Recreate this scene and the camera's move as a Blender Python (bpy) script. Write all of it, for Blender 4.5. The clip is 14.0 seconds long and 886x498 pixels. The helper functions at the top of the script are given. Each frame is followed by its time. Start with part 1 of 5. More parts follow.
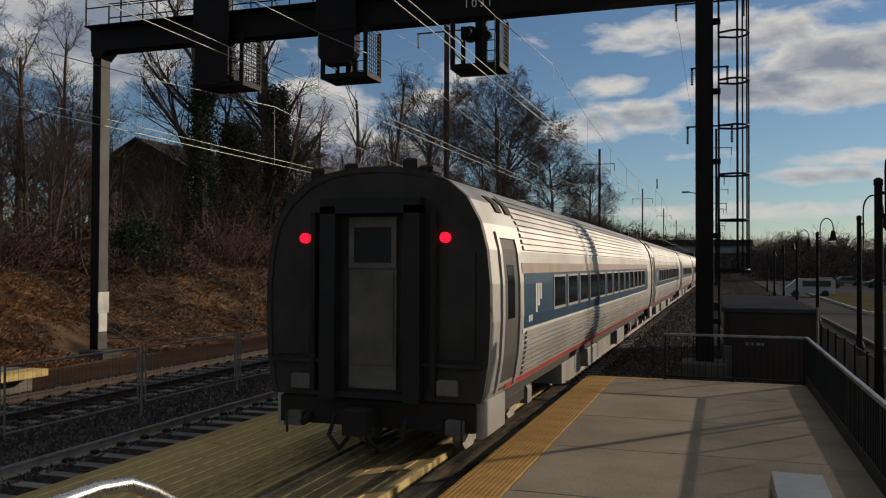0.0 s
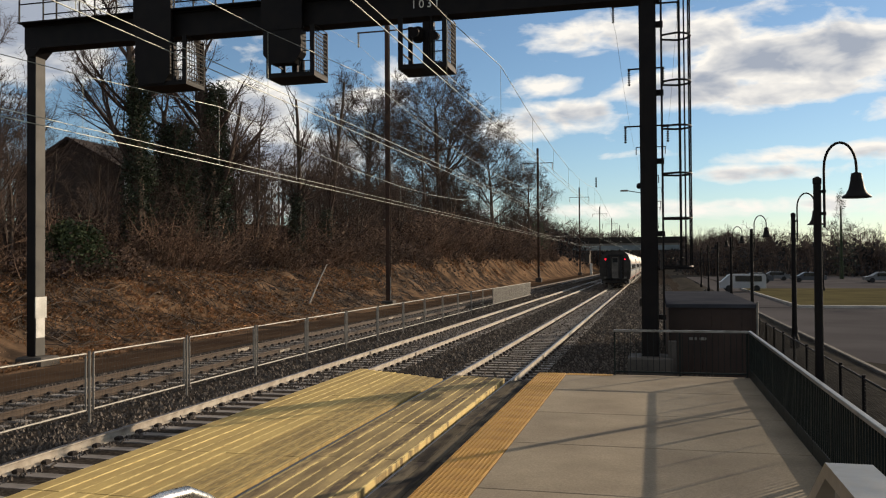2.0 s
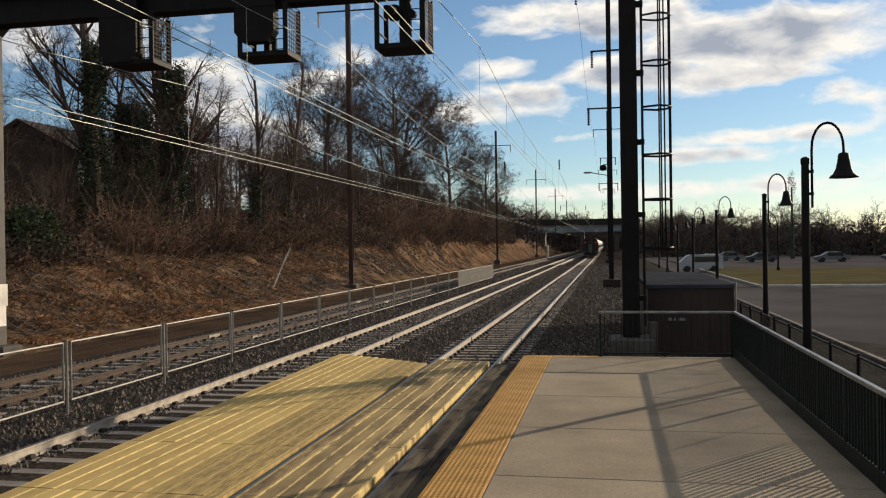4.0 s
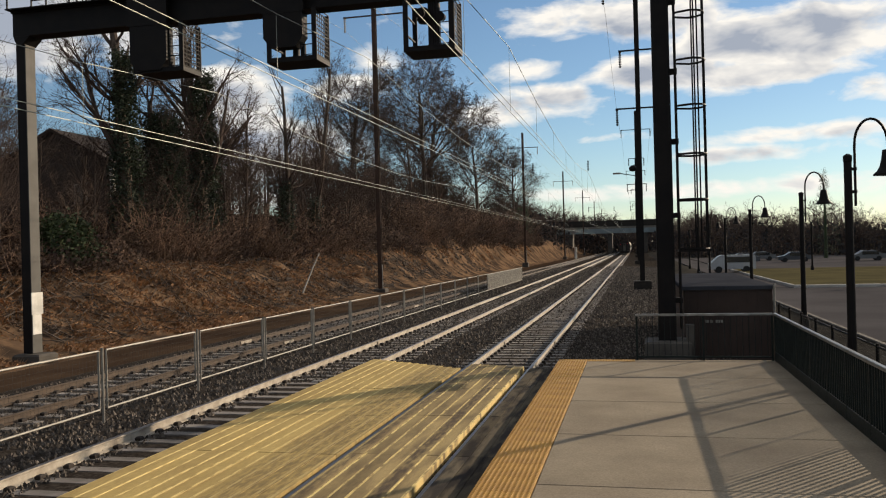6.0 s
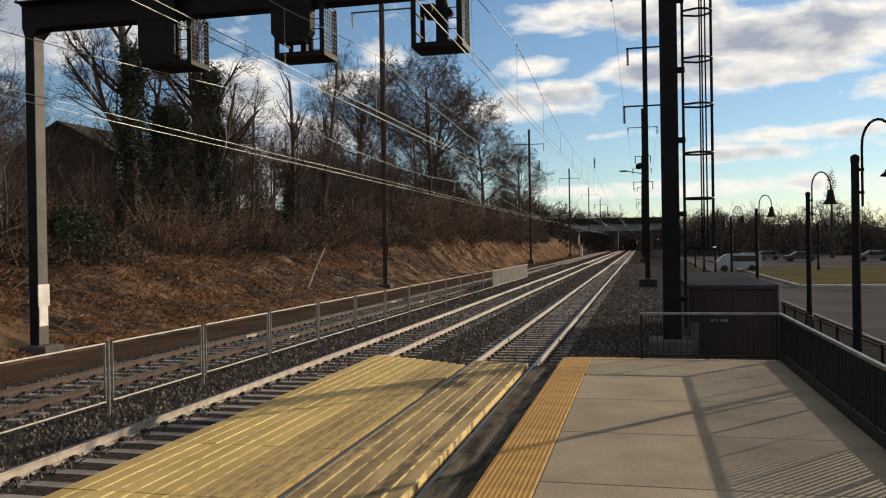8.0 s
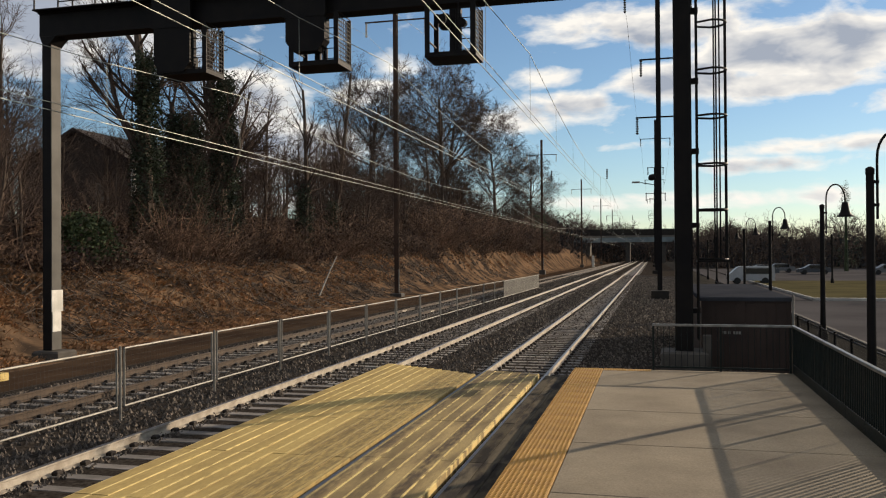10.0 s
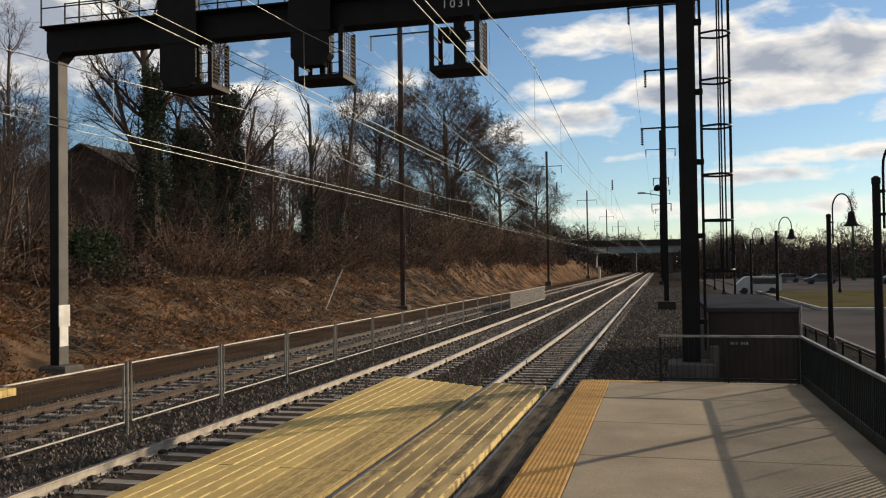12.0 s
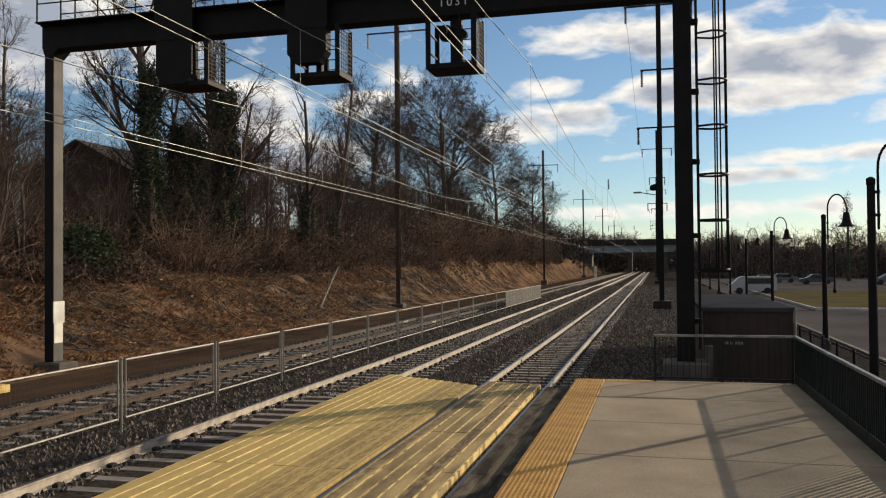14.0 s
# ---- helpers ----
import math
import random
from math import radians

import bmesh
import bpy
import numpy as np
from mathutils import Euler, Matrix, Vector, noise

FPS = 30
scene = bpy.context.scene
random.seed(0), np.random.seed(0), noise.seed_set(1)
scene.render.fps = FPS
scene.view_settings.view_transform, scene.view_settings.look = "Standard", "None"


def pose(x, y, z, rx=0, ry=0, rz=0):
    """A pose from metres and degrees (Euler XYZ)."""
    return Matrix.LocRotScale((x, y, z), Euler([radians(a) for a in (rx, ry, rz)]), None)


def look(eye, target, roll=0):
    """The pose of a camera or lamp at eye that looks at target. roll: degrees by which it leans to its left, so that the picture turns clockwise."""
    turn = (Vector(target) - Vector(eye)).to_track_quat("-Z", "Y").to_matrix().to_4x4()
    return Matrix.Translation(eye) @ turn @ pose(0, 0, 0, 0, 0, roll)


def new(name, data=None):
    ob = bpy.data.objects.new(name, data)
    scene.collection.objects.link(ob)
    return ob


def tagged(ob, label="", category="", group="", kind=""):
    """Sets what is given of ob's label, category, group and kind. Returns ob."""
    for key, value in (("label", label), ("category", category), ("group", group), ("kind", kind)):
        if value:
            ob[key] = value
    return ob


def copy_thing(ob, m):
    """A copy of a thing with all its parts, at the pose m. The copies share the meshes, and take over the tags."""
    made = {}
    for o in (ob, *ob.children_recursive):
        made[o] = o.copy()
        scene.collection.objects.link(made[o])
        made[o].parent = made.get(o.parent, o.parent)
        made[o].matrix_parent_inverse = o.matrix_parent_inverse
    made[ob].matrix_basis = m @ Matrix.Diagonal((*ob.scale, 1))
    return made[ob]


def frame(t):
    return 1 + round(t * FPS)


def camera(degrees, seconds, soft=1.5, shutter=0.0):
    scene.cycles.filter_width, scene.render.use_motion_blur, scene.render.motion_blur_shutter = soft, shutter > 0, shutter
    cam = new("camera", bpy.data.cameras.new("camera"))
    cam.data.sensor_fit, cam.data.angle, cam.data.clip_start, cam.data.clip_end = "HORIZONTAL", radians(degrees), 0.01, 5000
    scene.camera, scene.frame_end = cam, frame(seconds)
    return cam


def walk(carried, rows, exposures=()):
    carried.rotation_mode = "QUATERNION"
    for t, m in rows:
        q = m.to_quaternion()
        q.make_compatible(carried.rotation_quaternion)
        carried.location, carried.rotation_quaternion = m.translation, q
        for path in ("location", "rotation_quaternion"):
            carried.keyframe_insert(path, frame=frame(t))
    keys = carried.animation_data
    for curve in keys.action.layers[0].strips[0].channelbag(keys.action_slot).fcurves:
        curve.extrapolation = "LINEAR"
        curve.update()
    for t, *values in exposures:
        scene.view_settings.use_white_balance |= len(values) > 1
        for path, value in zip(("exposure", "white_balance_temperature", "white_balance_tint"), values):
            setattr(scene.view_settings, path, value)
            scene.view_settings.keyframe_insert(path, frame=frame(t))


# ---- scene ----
cam = camera(55.8, 14.0, soft=1.15)
PATH = [
    (0, (4.0, 0.29, 2.86), (3.368, 2.187, 2.897), 0.25),
    (0.5, (4.006, 0.249, 2.885), (3.416, 2.16, 2.926), 0.8),
    (1, (3.979, 0.251, 2.877), (3.424, 2.172, 2.915), -0.3),
    (1.5, (3.902, 0.186, 2.875), (3.374, 2.115, 2.911), -1.1),
    (2, (3.703, 0.144, 2.880), (3.212, 2.082, 2.915), -0.4),
    (2.5, (3.481, 0.189, 2.894), (3.023, 2.135, 2.934), 0.2),
    (3, (3.197, 0.236, 2.882), (2.771, 2.19, 2.887), -0.4),
    (3.2, (3.12, 0.203, 2.865), (2.724, 2.164, 2.857), -0.5),
    (5.3, (2.825, 0.48, 2.915), (2.426, 2.44, 2.911), -1.4),
    (5.5, (2.8, 0.477, 2.904), (2.378, 2.432, 2.906), -1.5),
    (6, (2.776, 0.453, 2.901), (2.327, 2.402, 2.903), -1.5),
    (6.5, (2.768, 0.438, 2.892), (2.321, 2.387, 2.88), -1.2),
    (7, (2.766, 0.441, 2.911), (2.315, 2.39, 2.902), -0.9),
    (7.5, (2.778, 0.429, 2.914), (2.321, 2.376, 2.906), -0.9),
    (10, (2.769, 0.431, 2.899), (2.281, 2.371, 2.915), -0.4),
    (10.5, (2.757, 0.43, 2.899), (2.25, 2.364, 2.938), -0.5),
    (11, (2.752, 0.422, 2.906), (2.234, 2.354, 2.949), -0.8),
    (11.5, (2.779, 0.434, 2.901), (2.267, 2.367, 2.948), -1.0),
    (12, (2.775, 0.427, 2.907), (2.274, 2.362, 2.952), -0.8),
    (12.5, (2.781, 0.425, 2.904), (2.282, 2.361, 2.944), -0.5),
    (13, (2.77, 0.418, 2.905), (2.278, 2.356, 2.948), -0.5),
    (13.5, (2.785, 0.442, 2.91), (2.293, 2.38, 2.954), -0.5),
    (14, (2.787, 0.43, 2.907), (2.295, 2.368, 2.948), -0.5),
]
EXPOSURE = [(0.0, -0.40, 6400, 10), (0.2, -0.12, 6550, 10), (0.4, 0.22, 6750, 10), (0.6, 0.35, 6750, 10), (14.0, 0.35, 6750, 10)]
walk(cam, [(t, look(eye, target, roll)) for t, eye, target, roll in PATH], EXPOSURE)


# ---- exposure, world, sun ----
CLOUD_SEED = 3.7
SUN = Vector((0.612, 0.733, 0.294)).normalized()
world = bpy.data.worlds.new("world")
scene.world = world
world.use_nodes = True
WN, WL = world.node_tree.nodes, world.node_tree.links
WN.clear()


def wnode(kind, **kw):
    n = WN.new(kind)
    for k, v in kw.items():
        n.inputs[k].default_value = v
    return n


sky = WN.new("ShaderNodeTexSky")
sky.sky_type, sky.sun_disc = "NISHITA", False
sky.sun_elevation, sky.sun_rotation = math.asin(SUN.z), math.atan2(SUN.x, SUN.y)
sky.air_density, sky.dust_density, sky.ozone_density = 1.0, 0.1, 3.5
tc = WN.new("ShaderNodeTexCoord")
sep = WN.new("ShaderNodeSeparateXYZ")
WL.new(tc.outputs["Generated"], sep.inputs[0])


def wmath(op, a, b=None):
    n = WN.new("ShaderNodeMath")
    n.operation = op
    for i, q in enumerate((a, b)):
        if q is None:
            continue
        if isinstance(q, (int, float)):
            n.inputs[i].default_value = q
        else:
            WL.new(q, n.inputs[i])
    return n.outputs[0]


azim = wmath("ARCTAN2", sep.outputs["X"], sep.outputs["Y"])
elev = wmath("ARCSINE", sep.outputs["Z"])
# cumulus banks: bearing, height, half width, half height (radians), thickness
BANKS = [
    (0.175, 0.222, 0.150, 0.036, 0.34), (0.030, 0.197, 0.085, 0.026, 0.34), (0.125, 0.188, 0.120, 0.020, 0.22), (0.020, 0.255, 0.130, 0.030, 0.24),
    (-0.075, 0.262, 0.075, 0.028, 0.22), (-0.125, 0.209, 0.048, 0.016, 0.19), (-0.085, 0.172, 0.060, 0.021, 0.25), (-0.150, 0.160, 0.055, 0.022, 0.22),
    (-0.465, 0.150, 0.070, 0.095, 0.30), (-0.410, 0.120, 0.090, 0.040, 0.22), (-0.305, 0.228, 0.040, 0.018, 0.19), (-0.335, 0.192, 0.055, 0.020, 0.21),
    (-0.720, 0.250, 0.110, 0.060, 0.40), (-0.560, 0.240, 0.060, 0.040, 0.22), (0.085, 0.098, 0.140, 0.011, 0.17), (0.170, 0.118, 0.110, 0.010, 0.15),
    (-0.020, 0.125, 0.075, 0.007, 0.15), (0.060, 0.062, 0.260, 0.012, 0.17), (0.260, 0.160, 0.060, 0.014, 0.18),
]


def bank(a, e, wa, we, thick):
    dx, dy = wmath("DIVIDE", wmath("SUBTRACT", azim, a), wa), wmath("DIVIDE", wmath("SUBTRACT", elev, e), we)
    d = wmath("SQRT", wmath("ADD", wmath("MULTIPLY", dx, dx), wmath("MULTIPLY", dy, dy)))
    m = WN.new("ShaderNodeMapRange")
    m.interpolation_type = "SMOOTHSTEP"
    for k, v in (("From Min", 0.25), ("From Max", 1.45), ("To Min", thick), ("To Max", 0.0)):
        m.inputs[k].default_value = v
    WL.new(d, m.inputs["Value"])
    return m.outputs[0]


def cloud_noise(drop, scale, detail, rough_by):
    """Billowing cloud texture in directions of the sky, flattened; drop looks it up lower down."""
    comb = WN.new("ShaderNodeCombineXYZ")
    WL.new(azim, comb.inputs[0])
    WL.new(wmath("MULTIPLY", wmath("ADD", elev, drop), 2.3), comb.inputs[1])
    comb.inputs[2].default_value = CLOUD_SEED
    n = wnode("ShaderNodeTexNoise", Scale=scale, Detail=detail, Roughness=rough_by, Distortion=0.25)
    WL.new(comb.outputs[0], n.inputs["Vector"])
    return n.outputs["Fac"]


def wramp(src, a, b, ca=(0, 0, 0, 1), cb=(1, 1, 1, 1)):
    n = WN.new("ShaderNodeValToRGB")
    n.color_ramp.elements[0].position, n.color_ramp.elements[1].position = a, b
    n.color_ramp.elements[0].color, n.color_ramp.elements[1].color = ca, cb
    WL.new(src, n.inputs[0])
    return n


thickness = bank(*BANKS[0])
for row in BANKS[1:]:
    thickness = wmath("MAXIMUM", thickness, bank(*row))
# unseen cloud deck added overhead and away to the sides for ambient light


def wspan(v, lo, hi, top):
    m = WN.new("ShaderNodeMapRange")
    m.interpolation_type = "SMOOTHSTEP"
    for k, q in (("From Min", lo), ("From Max", hi), ("To Min", 0.0), ("To Max", top)):
        m.inputs[k].default_value = q
    WL.new(v, m.inputs["Value"])
    return m.outputs[0]


aside = wmath("ABSOLUTE", wmath("ADD", azim, 0.25))
thickness = wmath("MAXIMUM", thickness, wmath("MAXIMUM", wspan(elev, 0.31, 0.50, 0.128), wspan(aside, 0.56, 0.85, 0.128)))
field = wmath("ADD", wmath("ADD", wmath("MULTIPLY", cloud_noise(0.0, 15.0, 9.0, 0.56), 0.62), wmath("MULTIPLY", cloud_noise(0.0, 4.0, 2.0, 0.5), 0.26)), thickness)
lit = wmath("ADD", wmath("ADD", wmath("MULTIPLY", cloud_noise(0.012, 15.0, 4.0, 0.5), 0.62), wmath("MULTIPLY", cloud_noise(0.0, 4.0, 2.0, 0.5), 0.26)), thickness)
cover = wramp(field, 0.505, 0.66)
tone = wramp(lit, 0.61, 0.80, (8.7, 8.5, 8.1, 1), (3.3, 3.75, 4.6, 1))
cloud_mix = WN.new("ShaderNodeMix")
cloud_mix.data_type = "RGBA"
WL.new(cover.outputs["Color"], cloud_mix.inputs["Factor"])
WL.new(sky.outputs[0], cloud_mix.inputs["A"])
WL.new(tone.outputs["Color"], cloud_mix.inputs["B"])
backg = wnode("ShaderNodeBackground", Strength=0.089)
WL.new(cloud_mix.outputs["Result"], backg.inputs["Color"])
wout = WN.new("ShaderNodeOutputWorld")
WL.new(backg.outputs[0], wout.inputs[0])

sun = new("sun", bpy.data.lights.new("sun", "SUN"))
sun.data.energy, sun.data.angle, sun.data.color = 5.0, radians(0.5), (1.0, 0.83, 0.63)
sun.matrix_world = look(SUN * 100, (0, 0, 0))


# ---- materials ----
def mat(name, col, col2=None, rough=0.75, metal=0.0, var=0.25, scale=1.5, bump=0.15, bscale=30.0, rnd=0.0,
        stretch=(1, 1, 1), emit=0.0, spec=0.25, lo=0.35, hi=0.65):
    """Two scales of variation in object space: blotches between col and col2, fine grain and relief."""
    m = bpy.data.materials.new(name)
    m.use_nodes = True
    N, L = m.node_tree.nodes, m.node_tree.links
    b = N["Principled BSDF"]
    b.inputs["Metallic"].default_value, b.inputs["Specular IOR Level"].default_value = metal, spec
    c2 = col2 or tuple(c * (1 - var) for c in col)
    co, mp = N.new("ShaderNodeTexCoord"), N.new("ShaderNodeMapping")
    mp.inputs["Scale"].default_value = stretch
    L.new(co.outputs["Object"], mp.inputs[0])
    n1, n2 = N.new("ShaderNodeTexNoise"), N.new("ShaderNodeTexNoise")
    n1.inputs["Scale"].default_value, n1.inputs["Detail"].default_value = scale, 6
    n2.inputs["Scale"].default_value, n2.inputs["Detail"].default_value = bscale, 4
    L.new(mp.outputs[0], n1.inputs["Vector"]), L.new(mp.outputs[0], n2.inputs["Vector"])
    r = N.new("ShaderNodeMapRange")
    r.inputs["From Min"].default_value, r.inputs["From Max"].default_value = lo, hi
    L.new(n1.outputs["Fac"], r.inputs["Value"])
    mx = N.new("ShaderNodeMix")
    mx.data_type = "RGBA"
    mx.inputs["A"].default_value, mx.inputs["B"].default_value = (*col, 1), (*c2, 1)
    L.new(r.outputs[0], mx.inputs["Factor"])
    hsv = N.new("ShaderNodeHueSaturation")
    g = N.new("ShaderNodeMapRange")
    g.inputs["To Min"].default_value, g.inputs["To Max"].default_value = 1 - var * 0.8, 1 + var * 0.8
    L.new(n2.outputs["Fac"], g.inputs["Value"])
    val = g.outputs[0]
    if rnd:
        oi, rr, mm = N.new("ShaderNodeObjectInfo"), N.new("ShaderNodeMapRange"), N.new("ShaderNodeMath")
        rr.inputs["To Min"].default_value, rr.inputs["To Max"].default_value = 1 - rnd, 1 + rnd
        L.new(oi.outputs["Random"], rr.inputs["Value"])
        mm.operation = "MULTIPLY"
        L.new(rr.outputs[0], mm.inputs[0]), L.new(val, mm.inputs[1])
        val = mm.outputs[0]
    L.new(val, hsv.inputs["Value"])
    L.new(mx.outputs["Result"], hsv.inputs["Color"])
    L.new(hsv.outputs[0], b.inputs["Base Color"])
    rg = N.new("ShaderNodeMapRange")
    rg.inputs["To Min"].default_value, rg.inputs["To Max"].default_value = max(0.03, rough - 0.12), min(1, rough + 0.12)
    L.new(n2.outputs["Fac"], rg.inputs["Value"]), L.new(rg.outputs[0], b.inputs["Roughness"])
    if bump:
        bp = N.new("ShaderNodeBump")
        bp.inputs["Strength"].default_value, bp.inputs["Distance"].default_value = bump, 0.02
        L.new(n2.outputs["Fac"], bp.inputs["Height"]), L.new(bp.outputs[0], b.inputs["Normal"])
    if emit:
        b.inputs["Emission Color"].default_value, b.inputs["Emission Strength"].default_value = (*col, 1), emit
    return m


def island(m, amount):
    """Lets each loose piece of a joined mesh differ in brightness."""
    N, L = m.node_tree.nodes, m.node_tree.links
    b = N["Principled BSDF"]
    src = b.inputs["Base Color"].links[0].from_socket
    geo, rr, h = N.new("ShaderNodeNewGeometry"), N.new("ShaderNodeMapRange"), N.new("ShaderNodeHueSaturation")
    rr.inputs["To Min"].default_value, rr.inputs["To Max"].default_value = 1 - amount, 1 + amount
    L.new(geo.outputs["Random Per Island"], rr.inputs["Value"]), L.new(rr.outputs[0], h.inputs["Value"])
    L.new(src, h.inputs["Color"]), L.new(h.outputs[0], b.inputs["Base Color"])
    return m


def worn(m, x0, pitch, stains, dirt=(0.060, 0.045, 0.036)):
    """Paint left along the board edges, and strips of traffic dirt (from, to, strength) that run along the rails."""
    N, L = m.node_tree.nodes, m.node_tree.links
    b = N["Principled BSDF"]
    src = b.inputs["Base Color"].links[0].from_socket

    def op(kind, p, q):
        n = N.new("ShaderNodeMath")
        n.operation = kind
        for i, v in enumerate((p, q)):
            if isinstance(v, (int, float)):
                n.inputs[i].default_value = v
            else:
                L.new(v, n.inputs[i])
        return n.outputs[0]

    def span(v, lo, hi):
        n = N.new("ShaderNodeMapRange")
        n.interpolation_type = "SMOOTHSTEP"
        n.inputs["From Min"].default_value, n.inputs["From Max"].default_value = lo, hi
        L.new(v, n.inputs["Value"])
        return n.outputs[0]
    co, sp = N.new("ShaderNodeTexCoord"), N.new("ShaderNodeSeparateXYZ")
    L.new(co.outputs["Object"], sp.inputs[0])
    x = sp.outputs["X"]
    streak, mp = N.new("ShaderNodeTexNoise"), N.new("ShaderNodeMapping")
    mp.inputs["Scale"].default_value = (6.5, 1.5, 1)
    L.new(co.outputs["Object"], mp.inputs[0]), L.new(mp.outputs[0], streak.inputs["Vector"])
    streak.inputs["Scale"].default_value, streak.inputs["Detail"].default_value = 2.6, 8
    nz = streak.outputs["Fac"]
    edge = op("ABSOLUTE", op("SUBTRACT", op("FLOORED_MODULO", op("SUBTRACT", x, x0), pitch), pitch / 2), 0.0)
    line = op("MULTIPLY", span(edge, pitch / 2 - 0.028, pitch / 2 - 0.012), span(nz, 0.36, 0.56))
    mx = N.new("ShaderNodeMix")
    mx.data_type = "RGBA"
    mx.inputs["B"].default_value = (0.66, 0.51, 0.215, 1)
    L.new(line, mx.inputs["Factor"]), L.new(src, mx.inputs["A"])
    out = mx.outputs["Result"]
    for lo, hi, strength in stains:
        soft = (hi - lo) * 0.3
        inside = op("MULTIPLY", span(x, lo, lo + soft), op("SUBTRACT", 1.0, span(x, hi - soft, hi)))
        f = op("MULTIPLY", op("MULTIPLY", inside, span(nz, 0.22, 0.70)), strength)
        mx = N.new("ShaderNodeMix")
        mx.data_type = "RGBA"
        mx.inputs["B"].default_value = (*dirt, 1)
        L.new(f, mx.inputs["Factor"]), L.new(out, mx.inputs["A"])
        out = mx.outputs["Result"]
    L.new(out, b.inputs["Base Color"])
    return m


EARTH = mat("earth", (0.058, 0.038, 0.025), (0.032, 0.021, 0.015), rough=0.95, scale=0.35, bscale=9, bump=0.3, spec=0.0)
BANK = mat("bank_soil", (0.150, 0.095, 0.058), (0.040, 0.029, 0.022), rough=0.95, scale=0.55, bscale=7, bump=1.0, var=0.55, spec=0.0, lo=0.40, hi=0.60)
EAST = mat("east_gravel", (0.058, 0.053, 0.046), (0.032, 0.030, 0.026), rough=0.95, scale=0.8, bscale=14, bump=0.4, var=0.4, spec=0.0)
LITTER = island(mat("leaf_litter", (0.403, 0.230, 0.121), (0.168, 0.092, 0.052), rough=0.9, scale=0.5, bump=0, spec=0.05), 0.6)
STRAW = island(mat("straw", (0.547, 0.348, 0.186), (0.222, 0.133, 0.072), rough=0.85, scale=0.45, bump=0, spec=0.1), 0.6)
RAIL_DULL = mat("dull_rail", (0.075, 0.052, 0.036), (0.05, 0.035, 0.026), rough=0.75, scale=5, bscale=60)
# lighter grey that paints sunlight onto the gantry leg's east face
LEG_SUNLIT = mat("leg_sunlit_grey", (0.089, 0.085, 0.076), (0.064, 0.060, 0.053), rough=0.7, scale=1.2, bscale=25, bump=0.06)
# footing concrete again, with the shade of its near faces in the colour
DARKCON = mat("dimmed_concrete", (0.075, 0.067, 0.058), (0.045, 0.04, 0.035), rough=0.9, scale=2, bscale=25, bump=0.2)
DOORGREY = mat("end_door_grey", (0.125, 0.115, 0.098), (0.055, 0.050, 0.044), rough=0.6, scale=1.4, bscale=25, var=0.25)
BALLAST = mat("ballast", (0.050, 0.043, 0.037), (0.020, 0.016, 0.013), rough=0.95, scale=14, bscale=24, bump=0.5, var=0.5, spec=0.0)
STONE = island(mat("stone", (0.110, 0.091, 0.075), (0.044, 0.037, 0.031), rough=0.85, scale=20, bump=0), 0.7)
RAIL_SIDE = mat("rail_rust", (0.37, 0.335, 0.28), (0.24, 0.205, 0.165), rough=0.7, metal=0.2, scale=5, bscale=60)
RAIL_TOP = mat("rail_steel", (0.22, 0.20, 0.19), (0.16, 0.145, 0.14), rough=0.38, metal=1.0, scale=2, bscale=50, bump=0.04, stretch=(1, 0.05, 1))
TIE = mat("concrete_tie", (0.227, 0.205, 0.186), (0.130, 0.116, 0.104), rough=0.9, scale=3, rnd=0.25)
CLIP = mat("clip_iron", (0.035, 0.028, 0.024), rough=0.7, metal=0.4, bump=0)
BOARD_Y = mat("yellow_board", (0.408, 0.299, 0.114), (0.318, 0.228, 0.090), rough=0.8, scale=0.9, bscale=16, var=0.34, rnd=0.09, stretch=(2.2, 0.7, 2), lo=0.40, hi=0.72, bump=0.35, spec=0.1)
BOARD_B = mat("worn_board", (0.313, 0.235, 0.110), (0.138, 0.101, 0.055), rough=0.8, scale=1.1, bscale=16, var=0.36, rnd=0.13, stretch=(3.2, 0.6, 3), lo=0.38, hi=0.68, bump=0.35, spec=0.1)
worn(BOARD_Y, -1.52, 0.24, [(-2.6, -1.2, 0.6), (-4.3, -3.6, 0.2)])
worn(BOARD_B, 0.07, 0.22, [(-0.42, -0.13, 0.9), (-1.40, -1.05, 0.75), (-0.95, -0.50, 0.3)])
BOARD_D = mat("dark_board", (0.095, 0.079, 0.056), (0.031, 0.027, 0.024), rough=0.9, spec=0.04, scale=2.0, bscale=18, rnd=0.3, stretch=(3, 0.6, 3), bump=0.4, lo=0.42, hi=0.60)
CONCRETE = mat("platform_concrete", (0.239, 0.200, 0.145), (0.174, 0.142, 0.103), rough=0.9, scale=0.9, bscale=38, var=0.5, rnd=0.07, bump=0.10, spec=0.1, lo=0.36, hi=0.68)
FOOTING = mat("footing_concrete", (0.165, 0.151, 0.132), (0.099, 0.091, 0.080), rough=0.9, scale=2.2, bscale=30)
TACTILE = mat("tactile_yellow", (0.400, 0.223, 0.050), (0.313, 0.167, 0.040), rough=0.7, scale=2.0, bscale=30, var=0.16, rnd=0.07, bump=0.1)
GREEN = mat("dark_green_paint", (0.007, 0.012, 0.011), (0.005, 0.008, 0.007), rough=0.5, scale=4, bump=0.03, spec=0.2)
RAILCAP = mat("cap_rail_paint", (0.240, 0.232, 0.216), (0.136, 0.132, 0.120), rough=0.4, metal=0.5, scale=4, bump=0.03)
BLACK = mat("black_steel", (0.006, 0.0055, 0.006), (0.010, 0.0085, 0.008), rough=0.6, scale=2.5, bscale=30, bump=0.08, spec=0.1)
